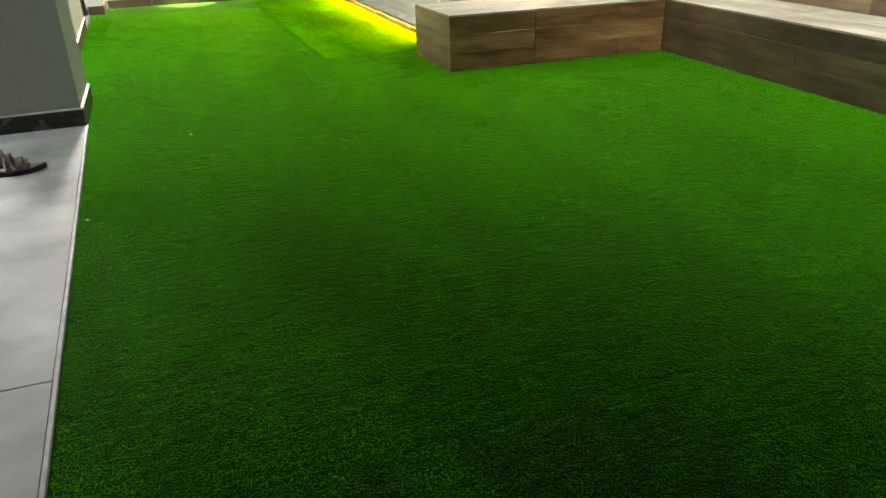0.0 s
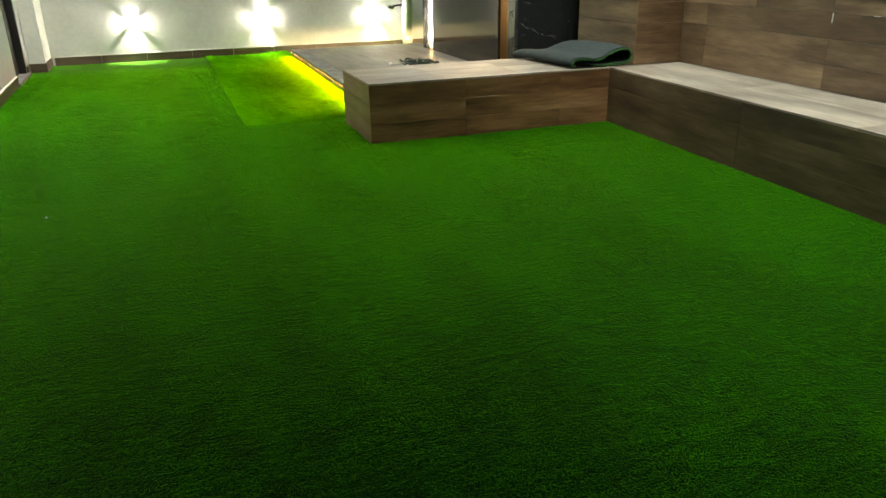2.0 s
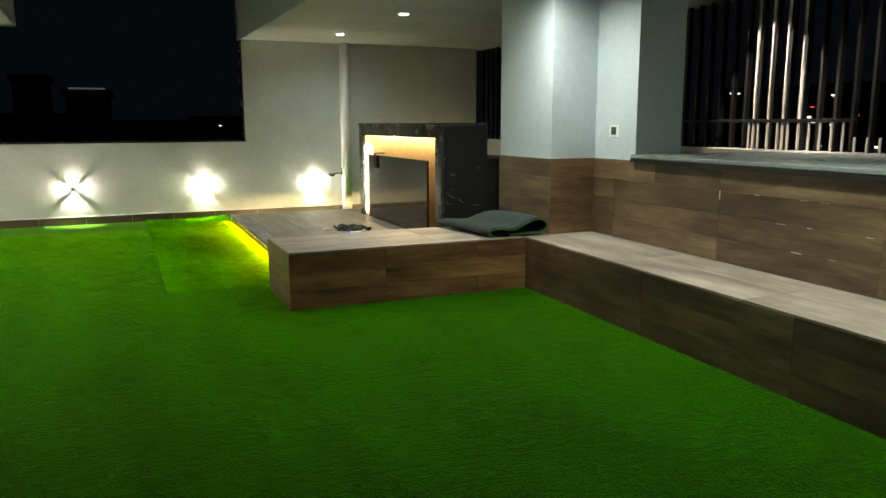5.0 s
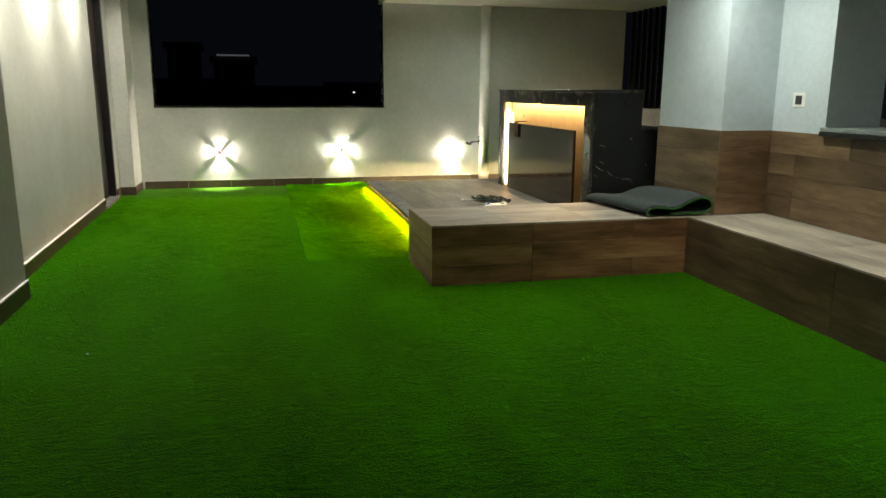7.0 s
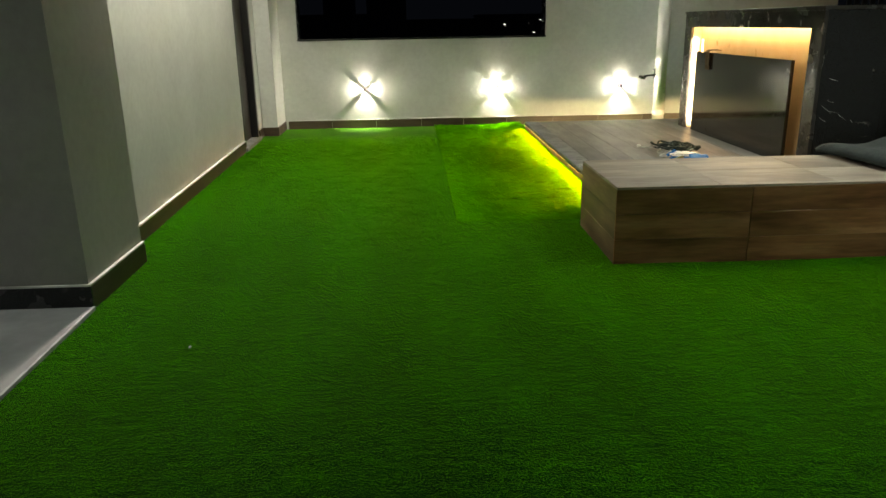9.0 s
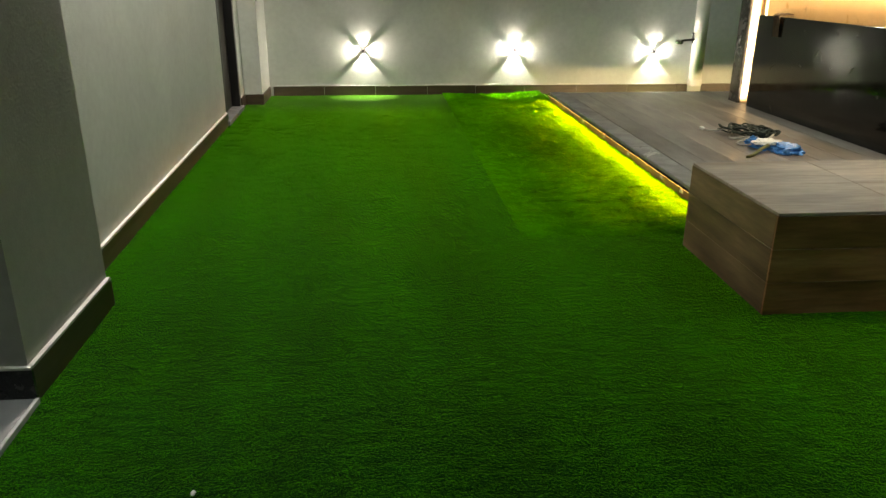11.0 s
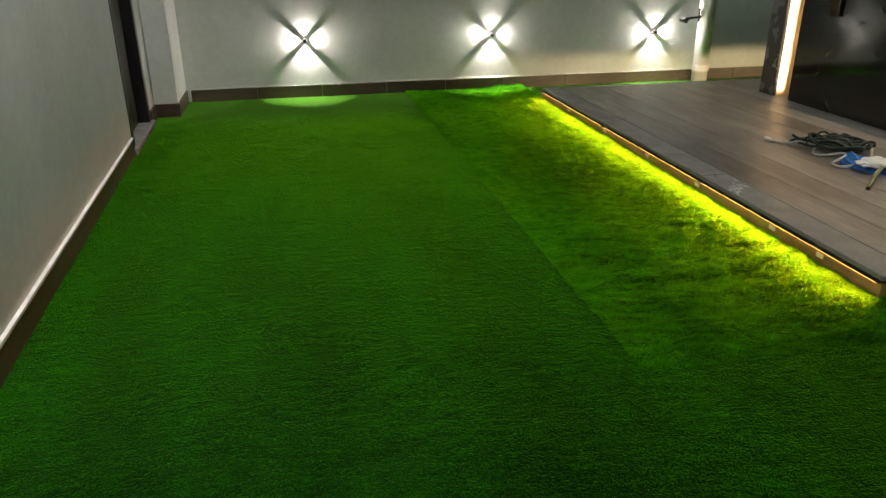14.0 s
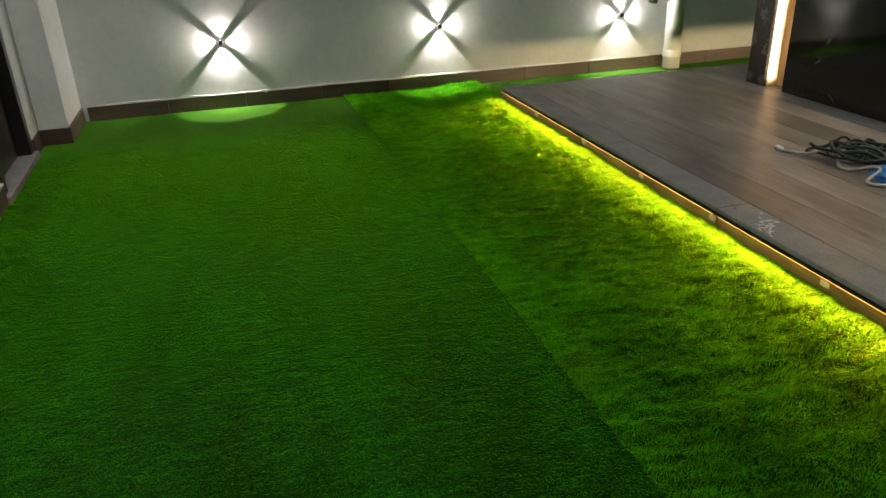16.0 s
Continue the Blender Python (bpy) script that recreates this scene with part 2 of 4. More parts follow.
M_DECK = wood_tile("grey brown deck tile", (0.130, 0.120, 0.112), (0.196, 0.181, 0.169), (0.27, 0.25, 0.233), "y", 0.36)
M_EDGE = granite("grey granite nosing", (0.200, 0.196, 0.192), (0.14, 0.14, 0.14), 0.36)
M_EDGEDARK = granite("polished dark granite edge", (0.02, 0.022, 0.022), (0.1, 0.1, 0.1), 0.2)
M_BLACK = granite("black granite", (0.016, 0.015, 0.014), (0.42, 0.40, 0.36), 0.13)
M_BARGREY = granite("dark brown grey granite", (0.042, 0.038, 0.033), (0.40, 0.38, 0.34), 0.2)
M_PANEL = granite("polished near black panel", (0.014, 0.012, 0.010), (0.15, 0.14, 0.12), 0.07)
M_SILL = granite("grey green granite sill", (0.20, 0.225, 0.215), (0.34, 0.36, 0.35), 0.3)
M_CREAM = granite("cream veined panel", (0.42, 0.30, 0.165), (0.16, 0.11, 0.06), 0.35)
M_BATTEN = wood_tile("raw pine", (0.22, 0.12, 0.045), (0.32, 0.19, 0.075), (0.40, 0.26, 0.12), "y", 0.6)
M_CONC = plain("polished grey floor tile", (0.235, 0.231, 0.243), 0.65, 0, 0.45, 2.4, 0.05)
M_EDGING = plain("dusty pale edging", (0.40, 0.40, 0.41), 0.7, 0, 0.3, 12, 0.1)
M_LOBBY = plain("white lobby tile", (0.72, 0.72, 0.72), 0.25, 0, 0.06, 3, 0.03)
M_BACK = plain("turf backing", (0.014, 0.022, 0.022), 0.85, 0, 0.3, 40, 0.3)
M_TURFEDGE = plain("bright green turf fringe", (0.035, 0.13, 0.02), 0.7, 0, 0.3, 60, 0.4)
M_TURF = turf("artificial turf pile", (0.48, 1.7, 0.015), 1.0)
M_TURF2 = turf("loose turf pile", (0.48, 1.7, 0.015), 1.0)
M_BLADE = turf_blade("artificial turf blades", (0.025, 0.180, 0.003), (0.045, 0.305, 0.005), 0.55)
M_BLADE2 = turf_blade("yellow green turf blades", (0.036, 0.225, 0.003), (0.064, 0.380, 0.005), 0.55)
M_FRAME = plain("black metal frame", (0.012, 0.012, 0.012), 0.35, 0.2, 0.2, 6, 0.02)
M_DOOR = plain("dark brown door", (0.020, 0.015, 0.012), 0.4, 0, 0.25, 5, 0.05)
M_STEEL = plain("brushed steel", (0.55, 0.54, 0.52), 0.25, 1.0, 0.1, 20, 0.02)
M_WHITE = plain("white plastic", (0.74, 0.74, 0.72), 0.4, 0, 0.04, 8, 0.02)
M_DARKPL = plain("dark plastic", (0.035, 0.035, 0.04), 0.4, 0, 0.1, 8, 0.02)
M_PVC = plain("white painted pipe", (0.70, 0.70, 0.67), 0.42, 0, 0.08, 6, 0.03)
M_PICKET = plain("pale painted picket", (0.55, 0.50, 0.44), 0.5, 0, 0.12, 10, 0.05)
# near black stands in for fins out of the light
M_FIN = plain("unlit fin, near black", (0.0045, 0.004, 0.004), 0.5, 0, 0.12, 10, 0.05)
M_LEDGE = plain("cement ledge", (0.30, 0.275, 0.24), 0.7, 0, 0.2, 5, 0.2)
M_DL = glow("downlight disc", (1.0, 0.98, 0.94), 30)
M_LENS = glow("lamp lens", (1.0, 0.93, 0.80), 6)
M_LED = glow("led strip", (1.0, 0.45, 0.08), 5)
M_LEDBAR = glow("bar led strip", (1.0, 0.75, 0.38), 8)
M_CITY = glow("city window", (1.0, 0.95, 0.88), 1.6)
M_CITYRED = glow("red city lamp", (1.0, 0.15, 0.08), 0.5)
M_DARKCITY = plain("unlit concrete", (0.10, 0.10, 0.11), 0.9, 0, 0.2, 0.2, 0)


# ---------------------------------------------------------------- mesh helpers
def bm_box(bm, lo, hi, bevel=0.0):
    c = [(a + b) / 2 for a, b in zip(lo, hi)]
    sz = [max(1e-4, b - a) for a, b in zip(lo, hi)]
    r = bmesh.ops.create_cube(bm, size=1.0, matrix=Matrix.LocRotScale(c, None, sz))
    if bevel:
        vs = set(r["verts"])
        es = [e for e in bm.edges if e.verts[0] in vs and e.verts[1] in vs]
        bmesh.ops.bevel(bm, geom=es, offset=bevel, segments=1, affect="EDGES")


def bm_cyl(bm, a, b, r0, r1=None, seg=16):
    a, b = Vector(a), Vector(b)
    d = b - a
    m = Matrix.Translation((a + b) / 2) @ d.to_track_quat("Z", "Y").to_matrix().to_4x4()
    bmesh.ops.create_cone(bm, cap_ends=True, segments=seg, radius1=r0, radius2=r0 if r1 is None else r1, depth=d.length, matrix=m)


def mesh_ob(name, bm, material, smooth=False):
    me = bpy.data.meshes.new(name)
    bm.to_mesh(me)
    bm.free()
    me.materials.append(material)
    if smooth:
        for p in me.polygons:
            p.use_smooth = True
    return new(name, me)


def part(name, bm, material, parent, label="", smooth=False):
    ob = mesh_ob(name, bm, material, smooth)
    ob.parent = parent
    if parent.type == "EMPTY":
        ob.matrix_parent_inverse = Matrix.Translation(-parent.location)
    if label:
        ob["label"] = label
    return ob


def box_part(name, lo, hi, material, parent, label="", bevel=0.0):
    bm = bmesh.new()
    bm_box(bm, lo, hi, bevel)
    return part(name, bm, material, parent, label)


def box_ob(name, lo, hi, material, bevel=0.0):
    bm = bmesh.new()
    bm_box(bm, lo, hi, bevel)
    return mesh_ob(name, bm, material)


def base(name, at):
    ob = new(name)
    ob.location = at
    return ob


def struct(name, boxes, material, label, bevel=0.0):
    bm = bmesh.new()
    for lo, hi in boxes:
        bm_box(bm, lo, hi, bevel)
    return tagged(mesh_ob(name, bm, material), label, "", "", "structure")


# ---------------------------------------------------------------- the setting
def skew(ob, slope, y0):
    """The outer walls and the slab edge run a degree off the bench and deck."""
    for o in (ob, *ob.children_recursive):
        if o.type == "MESH":
            for v in o.data.vertices:
                v.co.x += slope * (y0 - v.co.y)
    return ob


TOP = 3.2
wall_far = struct("wall_far", [((-0.94, YF, -0.3), (-0.395, YF + 0.2, ZL)), ((-0.395, YF, -0.3), (2.71, YF + 0.2, 1.09)),
                               ((2.71, YF, -0.3), (6.48, YF + 0.2, ZR))], M_WALL, "pale plastered end wall with a wide open gap above a parapet")
wall_left = struct("wall_left", [((XL - 0.12, 5.70, -0.3), (XL, 9.58, ZL)), ((XL - 0.12, 10.44, -0.3), (XL, YF, ZL)),
                                 ((XL - 0.12, 9.58, 2.43), (XL, 10.44, ZL))], M_WALL, "pale plastered side wall with a dark door")
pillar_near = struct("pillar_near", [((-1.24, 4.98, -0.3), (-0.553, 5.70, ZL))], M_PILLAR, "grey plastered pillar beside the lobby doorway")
pillar_far = struct("pillar_far", [((XL, 10.72, -0.3), (-0.640, YF, ZL))], M_WALL, "pale plastered corner pilaster")
column = struct("column", [((CX, CY0, -0.3), (5.18, CY1, ZR))], M_BLUE, "grey blue plastered column clad with wood-look tile below")
wall_right = struct("wall_right", [((XW, 4.87, -0.3), (5.18, CY0, ZR)), ((XW, SOUTH, -0.3), (5.18, 4.87, 1.045)),
                                   ((XW, SOUTH, 2.30), (5.18, 4.87, ZR))], M_BLUE, "grey blue wall with a long open window above a bench")
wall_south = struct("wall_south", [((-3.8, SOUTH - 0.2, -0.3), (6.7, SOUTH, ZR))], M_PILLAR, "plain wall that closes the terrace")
wall_lobby = struct("wall_lobby", [((-3.8, SOUTH, -0.3), (-3.6, 8.6, ZL)), ((-3.6, 4.93, -0.3), (-2.36, 5.05, ZL)), ((-2.36, 4.93, 2.25), (-1.24, 5.05, ZL)),
                                   ((-3.6, 8.6, -0.3), (XL - 0.12, 8.72, ZL))], M_WALL, "white lobby walls round a doorway")
soffit_left = struct("ceiling_left", [((-3.8, SOUTH, ZL), (-0.12, YF + 0.2, TOP))], M_SOFFIT, "pale soffit slab over the side wall")
soffit_right = struct("ceiling_right", [((2.72, SOUTH, ZR), (6.75, YF + 0.2, TOP))], M_SOFFIT, "pale soffit slab over the bar and bench")
fascia = struct("fascia", [((2.70, SOUTH, ZR - 0.004), (2.72, YF + 0.2, TOP + 0.01)), ((-0.12, SOUTH, ZL - 0.004), (-0.10, YF + 0.2, TOP + 0.01))],
                M_FASCIA, "grey green edges of the roof slabs")
slab = struct("floor", [((-3.8, SOUTH, -0.30), (6.75, YF + 0.2, -0.03))], M_CONC, "concrete terrace slab")
coping = struct("trim_window", [((-0.415, YF - 0.012, 1.09), (2.73, YF + 0.21, 1.112)), ((2.705, YF - 0.008, 1.112), (2.722, YF + 0.21, ZR - 0.006)),
                                ((-0.410, YF - 0.008, 1.112), (-0.393, YF + 0.21, ZL - 0.006))], M_EDGEDARK, "thin dark stone border of the open gap")

# skirtings, each run a structure
SK = 0.095
struct("baseboard_left", [((XL, 5.70, -0.03), (XL + 0.013, 9.56, SK)), ((XL, 10.46, -0.03), (XL + 0.013, 10.707, SK))], M_SKIRT, "brown tile skirting")
struct("baseboard_pillar_side", [((-0.553, 4.98, -0.03), (-0.540, 5.70, SK + 0.01))], M_SKIRT, "brown tile skirting")
struct("baseboard_pillar_front", [((-1.24, 4.967, -0.03), (-0.540, 4.98, SK + 0.01))], M_BLACKSKIRT, "black stone skirting")
struct("baseboard_pillar_back", [((XL + 0.013, 5.70, -0.03), (-0.540, 5.713, SK))], M_SKIRTX, "brown tile skirting")
struct("baseboard_pilaster", [((XL, 10.707, -0.03), (-0.627, 10.72, SK)), ((-0.640, 10.72, -0.03), (-0.627, YF - 0.014, SK))], M_SKIRTX, "dark brown tile skirting")
skew(struct("baseboard_line", [((XL, 5.713, SK), (XL + 0.016, 9.56, SK + 0.012))], M_CAULK, "white grout line along the skirting"), 0.0228, 10.6)
struct("baseboard_caulk", [((-0.553, 4.98, SK + 0.01), (-0.537, 5.70, SK + 0.020)),
                           ((-1.24, 4.964, SK + 0.01), (-0.540, 4.98, SK + 0.018))], M_CAULK, "white grout line along the skirting")
bm = bmesh.new()
rng = random.Random(3)
x = -0.60
while x < 6.4:
    w = min(0.58 + rng.uniform(-0.03, 0.03), 6.45 - x)
    bm_box(bm, (x, YF - 0.013, -0.03), (x + w - 0.004, YF, SK - 0.004 + rng.uniform(-0.003, 0.003)), 0.0015)
    x += w
tagged(mesh_ob("baseboard_far", bm, M_SKIRTX), "brown tile skirting in short lengths", "", "", "structure")

# coarse grout left along the top of the far skirting, and runs of it
bm = bmesh.new()
x = -0.58
while x < 4.1:
    w = rng.uniform(0.05, 0.22)
    h = rng.uniform(0.003, 0.011)
    bm_box(bm, (x, YF - 0.014, SK), (x + w, YF + 0.001, SK + h))
    x += w
for gx, gl in ((0.68, 0.012),):
    bm_box(bm, (gx, YF - 0.016, SK - gl), (gx + 0.018, YF - 0.012, SK + 0.01))
tagged(mesh_ob("grout_line", bm, M_CAULK), "smeared white grout over the brown skirting", "", "", "structure")

# door in the left wall
door = tagged(base("door_1", (XL - 0.05, 10.0, 0)), "dark brown flush door in a black frame", "door", "", "structure")
leaf = box_part("door_leaf", (XL - 0.11, 9.66, 0.03), (XL - 0.075, 10.36, 2.36), M_DOOR, door, "dark brown door leaf", 0.003)
box_part("frame_post", (XL - 0.12, 9.58, 0.03), (XL + 0.004, 9.655, 2.43), M_FRAME, door, "", 0.003)
box_part("frame_post", (XL - 0.12, 10.365, 0.03), (XL + 0.004, 10.44, 2.43), M_FRAME, door, "", 0.003)
box_part("frame_head", (XL - 0.12, 9.655, 2.365), (XL + 0.004, 10.365, 2.43), M_FRAME, door, "", 0.003)
box_part("threshold", (XL - 0.12, 9.56, -0.03), (XL + 0.03, 10.46, 0.028), M_EDGE, door, "grey stone threshold", 0.004)
bm = bmesh.new()
bm_box(bm, (XL - 0.075, 9.70, 1.20), (XL - 0.066, 9.735, 1.38), 0.003)
bm_cyl(bm, (XL - 0.066, 9.718, 1.30), (XL - 0.03, 9.718, 1.30), 0.009)
bm_cyl(bm, (XL - 0.032, 9.712, 1.30), (XL - 0.032, 9.82, 1.30), 0.008)
part("door_handle", bm, M_STEEL, leaf, "brushed steel lever handle")

# lobby doorway frame
lobby_frame = tagged(base("door_2", (-1.8, 4.98, 0)), "black frame of the open lobby doorway", "doorway", "", "structure")
box_part("frame_post", (-1.318, 4.915, 0.0), (-1.242, 5.06, 2.2), M_FRAME, lobby_frame, "", 0.003)
box_part("frame_post", (-2.36, 4.915, 0.0), (-2.28, 5.06, 2.2), M_FRAME, lobby_frame, "", 0.003)
box_part("frame_head", (-2.36, 4.915, 2.2), (-1.242, 5.06, 2.25), M_FRAME, lobby_frame, "", 0.003)

# grey floor beside the turf, in large tiles
walk_floor = tagged(base("floor_walkway", (-1.5, 2.5, -0.03)), "polished grey cement-look floor tiles", "", "", "structure")
for x0, x1 in ((-1.68, -0.546), (-2.88, -1.684), (-3.6, -2.884)):
    for y0, y1 in ((SOUTH, 0.196), (0.2, 1.997), (2.0, 4.965)):
        tile = box_part("tile", (x0, y0, -0.032), (x1, y1, 0.002), M_CONC, walk_floor, "", 0.0015)
        for v in tile.data.vertices:
            if v.co.x > -1:
                v.co.x += 0.024 * (4.93 - v.co.y)
skew(box_part("edging", (-0.544, SOUTH, -0.03), (-0.530, 4.965, 0.006), M_EDGING, walk_floor, "thin white edging strip", 0.002), 0.024, 4.93)
lobby_floor = tagged(base("floor_lobby", (-2, 6.5, -0.03)), "glossy white lobby floor tiles", "", "", "structure")
for i in range(3):
    for j in range(5):
        x0, y0 = -3.6 + i * 0.886, 4.970 + j * 0.74
        box_part("tile", (x0, y0, -0.03), (x0 + 0.882, y0 + 0.736, -0.002), M_LOBBY, lobby_floor, "", 0.001)

# ---------------------------------------------------------------- artificial turf
turf_floor = tagged(mesh_ob("turf_floor", bmesh.new(), M_TURF), "bright green artificial turf laid wall to wall", "", "", "structure")


def grid_sheet(me, x0, x1, y0, y1, nx, ny, height):
    xs, ys = np.linspace(x0, x1, nx), np.linspace(y0, y1, ny)
    vs = [(float(a), float(b), height(a, b)) for b in ys for a in xs]
    fs = [(j * nx + i, j * nx + i + 1, (j + 1) * nx + i + 1, (j + 1) * nx + i) for j in range(ny - 1) for i in range(nx - 1)]
    me.from_pydata(vs, [], fs)
    for p in me.polygons:
        p.use_smooth = True


def ripple(x, y):
    return 0.006 * noise.noise((x * 0.9, y * 0.9, 0.3)) + 0.003 * noise.noise((x * 3.5, y * 3.5, 4.1))


def lap(x, y):
    """A second roll that lies a little higher and wavy, with wrinkles across its near end."""
    w = 0.012 * noise.noise((x * 2.2, y * 5.0, 9.2)) + 0.006 * noise.noise((x * 6, y * 14, 2.2))
    ridge = 0.005 * max(0.0, 1 - abs(y - 6.9) / 0.9) * math.sin(y * 26 + 2.0 * noise.noise((x * 1.5, y, 0)))
    settle = min(1.0, (y - 6.38) / 0.10)
    curl = 0.009 * math.exp(-(x - 1.29) / 0.10) * settle
    tuft = (0.0055 * noise.noise((x * 13, y * 24, 5.5)) + 0.0035 * noise.noise((x * 30, y * 48, 7.7))) * settle
    ride = min(1.0, max(0.0, (x - 1.95) / 0.40))
    ride = 0.026 * ride * ride * (3 - 2 * ride) * settle
    return -0.011 + ride + tuft + curl + 0.007 * settle + (1 - 0.2 * settle) * ripple(x, y) + 0.35 * w * min(1.0, (y - 6.38) / 0.5) + ridge * min(1.0, (y - 6.38) / 0.12) * min(1.0, (x - 1.29) / 0.3)


LX0, LX1, LY0, LY1 = 1.29, 2.40, 6.38, YF - 0.014
me = turf_floor.data
me.clear_geometry()
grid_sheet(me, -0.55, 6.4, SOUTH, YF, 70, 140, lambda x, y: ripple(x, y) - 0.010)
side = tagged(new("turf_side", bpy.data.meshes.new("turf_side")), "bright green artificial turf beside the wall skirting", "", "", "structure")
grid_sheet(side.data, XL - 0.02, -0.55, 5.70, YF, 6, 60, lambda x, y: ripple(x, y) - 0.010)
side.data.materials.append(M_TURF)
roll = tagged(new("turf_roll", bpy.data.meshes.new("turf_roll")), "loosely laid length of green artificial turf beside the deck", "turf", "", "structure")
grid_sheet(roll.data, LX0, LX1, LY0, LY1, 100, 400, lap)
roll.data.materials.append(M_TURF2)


def blades(name, parent, area, count, tall, height, seed, lean, weight=None, material=None, lay=1.0, wide=1.0):
    """Short plastic blades, one triangle each, all in one mesh."""
    g = np.random.default_rng(seed)
    x = g.uniform(area[0], area[1], count)
    y = g.uniform(area[2], area[3], count)
    if weight is not None:
        keep = g.uniform(0, 1, count) < weight(x, y)
        x, y = x[keep], y[keep]
    n = len(x)
    z = np.array([height(a, b) for a, b in zip(x.tolist(), y.tolist())]) - 0.002
    clump = np.array([noise.noise((a * 8, b * 20, 1.7)) for a, b in zip(x.tolist(), y.tolist())])
    turn = g.uniform(0, 2 * np.pi, n)
    h = tall * g.uniform(0.55, 1.15, n) * (1 + 0.8 * clump)
    w = 0.0016 * wide * g.uniform(0.8, 1.5, n)
    tilt = g.uniform(0.05, 0.6, n) * h * lay
    h = h / max(1.0, 0.75 * lay)
    way = turn * 0.35 + lean + 1.8 * clump
    px, py = np.cos(turn) * w, np.sin(turn) * w
    v = np.empty((n, 3, 3), np.float32)
    v[:, 0] = np.stack([x - px, y - py, z], 1)
    v[:, 1] = np.stack([x + px, y + py, z], 1)
    v[:, 2] = np.stack([x + np.cos(way) * tilt, y + np.sin(way) * tilt, z + h], 1)
    me = bpy.data.meshes.new(name)
    me.vertices.add(n * 3)
    me.vertices.foreach_set("co", v.ravel())
    me.loops.add(n * 3)
    me.loops.foreach_set("vertex_index", np.arange(n * 3, dtype=np.int32))
    me.polygons.add(n)
    me.polygons.foreach_set("loop_start", np.arange(0, n * 3, 3, dtype=np.int32))
    me.update(calc_edges=True)
    me.materials.append(material or M_BLADE)
    ob = new(name, me)
    ob.parent = parent
    return tagged(ob, "short green plastic turf blades", "", "", "stuff")


def open_turf(x, y):
    keep = np.ones(len(x))
    keep[(x > BX0) & (y > BY0) & (y < BY1)] = 0
    keep[(x > BX1) & (y < BY0 + 0.1)] = 0
    keep[(x > LX0) & (x < LX1) & (y > LY0)] = 0
    keep[(x > DX0 + 0.05) & (y > DY0) & (y < DY1)] = 0
    keep[(x > 4.4)] = 0
    keep[(y < 4.93) & (x < -0.526 + 0.024 * (4.93 - y))] = 0
    keep *= np.clip((11.0 - y) / 1.5, 0.3, 1)
    keep *= np.clip(1.15 - 0.09 * np.maximum(0, y - 5), 0.5, 1)
    return keep


blades("blades", turf_floor, (-0.540, 4.45, 0.35, YF - 0.02), 1500000, 0.0085, lambda x, y: ripple(x, y) - 0.010, 5, 1.2, open_turf, None, 1.0, 0.62)
blades("blades", side, (XL + 0.015, -0.540, 5.72, YF - 0.02), 60000, 0.0085, lambda x, y: ripple(x, y) - 0.010, 6, 1.2,
       lambda x, y: np.clip((11.0 - y) / 1.5, 0.3, 1), None, 1.0, 0.62)
blades("blades", roll, (LX0, LX1, LY0, LY1), 330000, 0.016, lap, 7, -2.4, None, M_BLADE2, 0.8, 0.7)

# ---------------------------------------------------------------- tiled bench
J = 0.003
bench = tagged(base("bench", (BX0, BY0, 0)), "L-shaped built-in bench clad in brown wood-look tiles", "bench")
bm = bmesh.new()
bm_box(bm, (BX0 + 0.012, BY0 + 0.012, -0.03), (CX, BY1 - 0.012, BH - 0.012))
bm_box(bm, (BX1 + 0.012, SOUTH, -0.03), (XW, BY0 + 0.012, BH - 0.012))
part("core", bm, M_CAULK, bench, "pale mortar bed")
ROWS_Z = (-0.02, 0.128, 0.270, BH - 0.0125)
for i in range(3):
    z0, z1 = ROWS_Z[i], ROWS_Z[i + 1] - 0.0012
    for x0, x1 in ((BX0, 2.83), (2.83, 3.62 if i != 1 else BX1 + 0.004), (3.62, BX1 + 0.004)):
        if i == 1 and x0 > 3:
            continue
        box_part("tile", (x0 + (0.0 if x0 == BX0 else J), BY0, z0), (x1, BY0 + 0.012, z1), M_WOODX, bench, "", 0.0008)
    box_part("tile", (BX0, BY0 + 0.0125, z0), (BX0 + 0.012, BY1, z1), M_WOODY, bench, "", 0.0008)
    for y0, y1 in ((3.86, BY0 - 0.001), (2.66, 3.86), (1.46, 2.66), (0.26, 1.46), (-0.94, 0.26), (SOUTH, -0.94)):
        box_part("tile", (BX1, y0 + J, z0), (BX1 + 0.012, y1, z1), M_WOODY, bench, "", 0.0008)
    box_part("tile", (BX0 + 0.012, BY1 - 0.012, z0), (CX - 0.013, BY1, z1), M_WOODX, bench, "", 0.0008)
for x0, x1 in ((BX0 + 0.001, 2.66), (2.66, 3.30), (3.30, CX)):
    for y0, y1 in ((BY0 + 0.001, BY0 + 0.41), (BY0 + 0.41, BY1 - 0.001)):
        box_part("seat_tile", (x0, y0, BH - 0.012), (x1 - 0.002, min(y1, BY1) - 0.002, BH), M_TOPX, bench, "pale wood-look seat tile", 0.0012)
for y0, y1 in ((4.21, BY0 - 0.001), (3.01, 4.21), (1.81, 3.01), (0.61, 1.81), (-0.59, 0.61), (SOUTH, -0.59)):
    for x0, x1 in ((BX1 + 0.001, 4.40), (4.40, XW - 0.014)):
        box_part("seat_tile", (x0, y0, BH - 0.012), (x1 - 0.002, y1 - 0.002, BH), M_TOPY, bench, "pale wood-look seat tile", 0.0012)

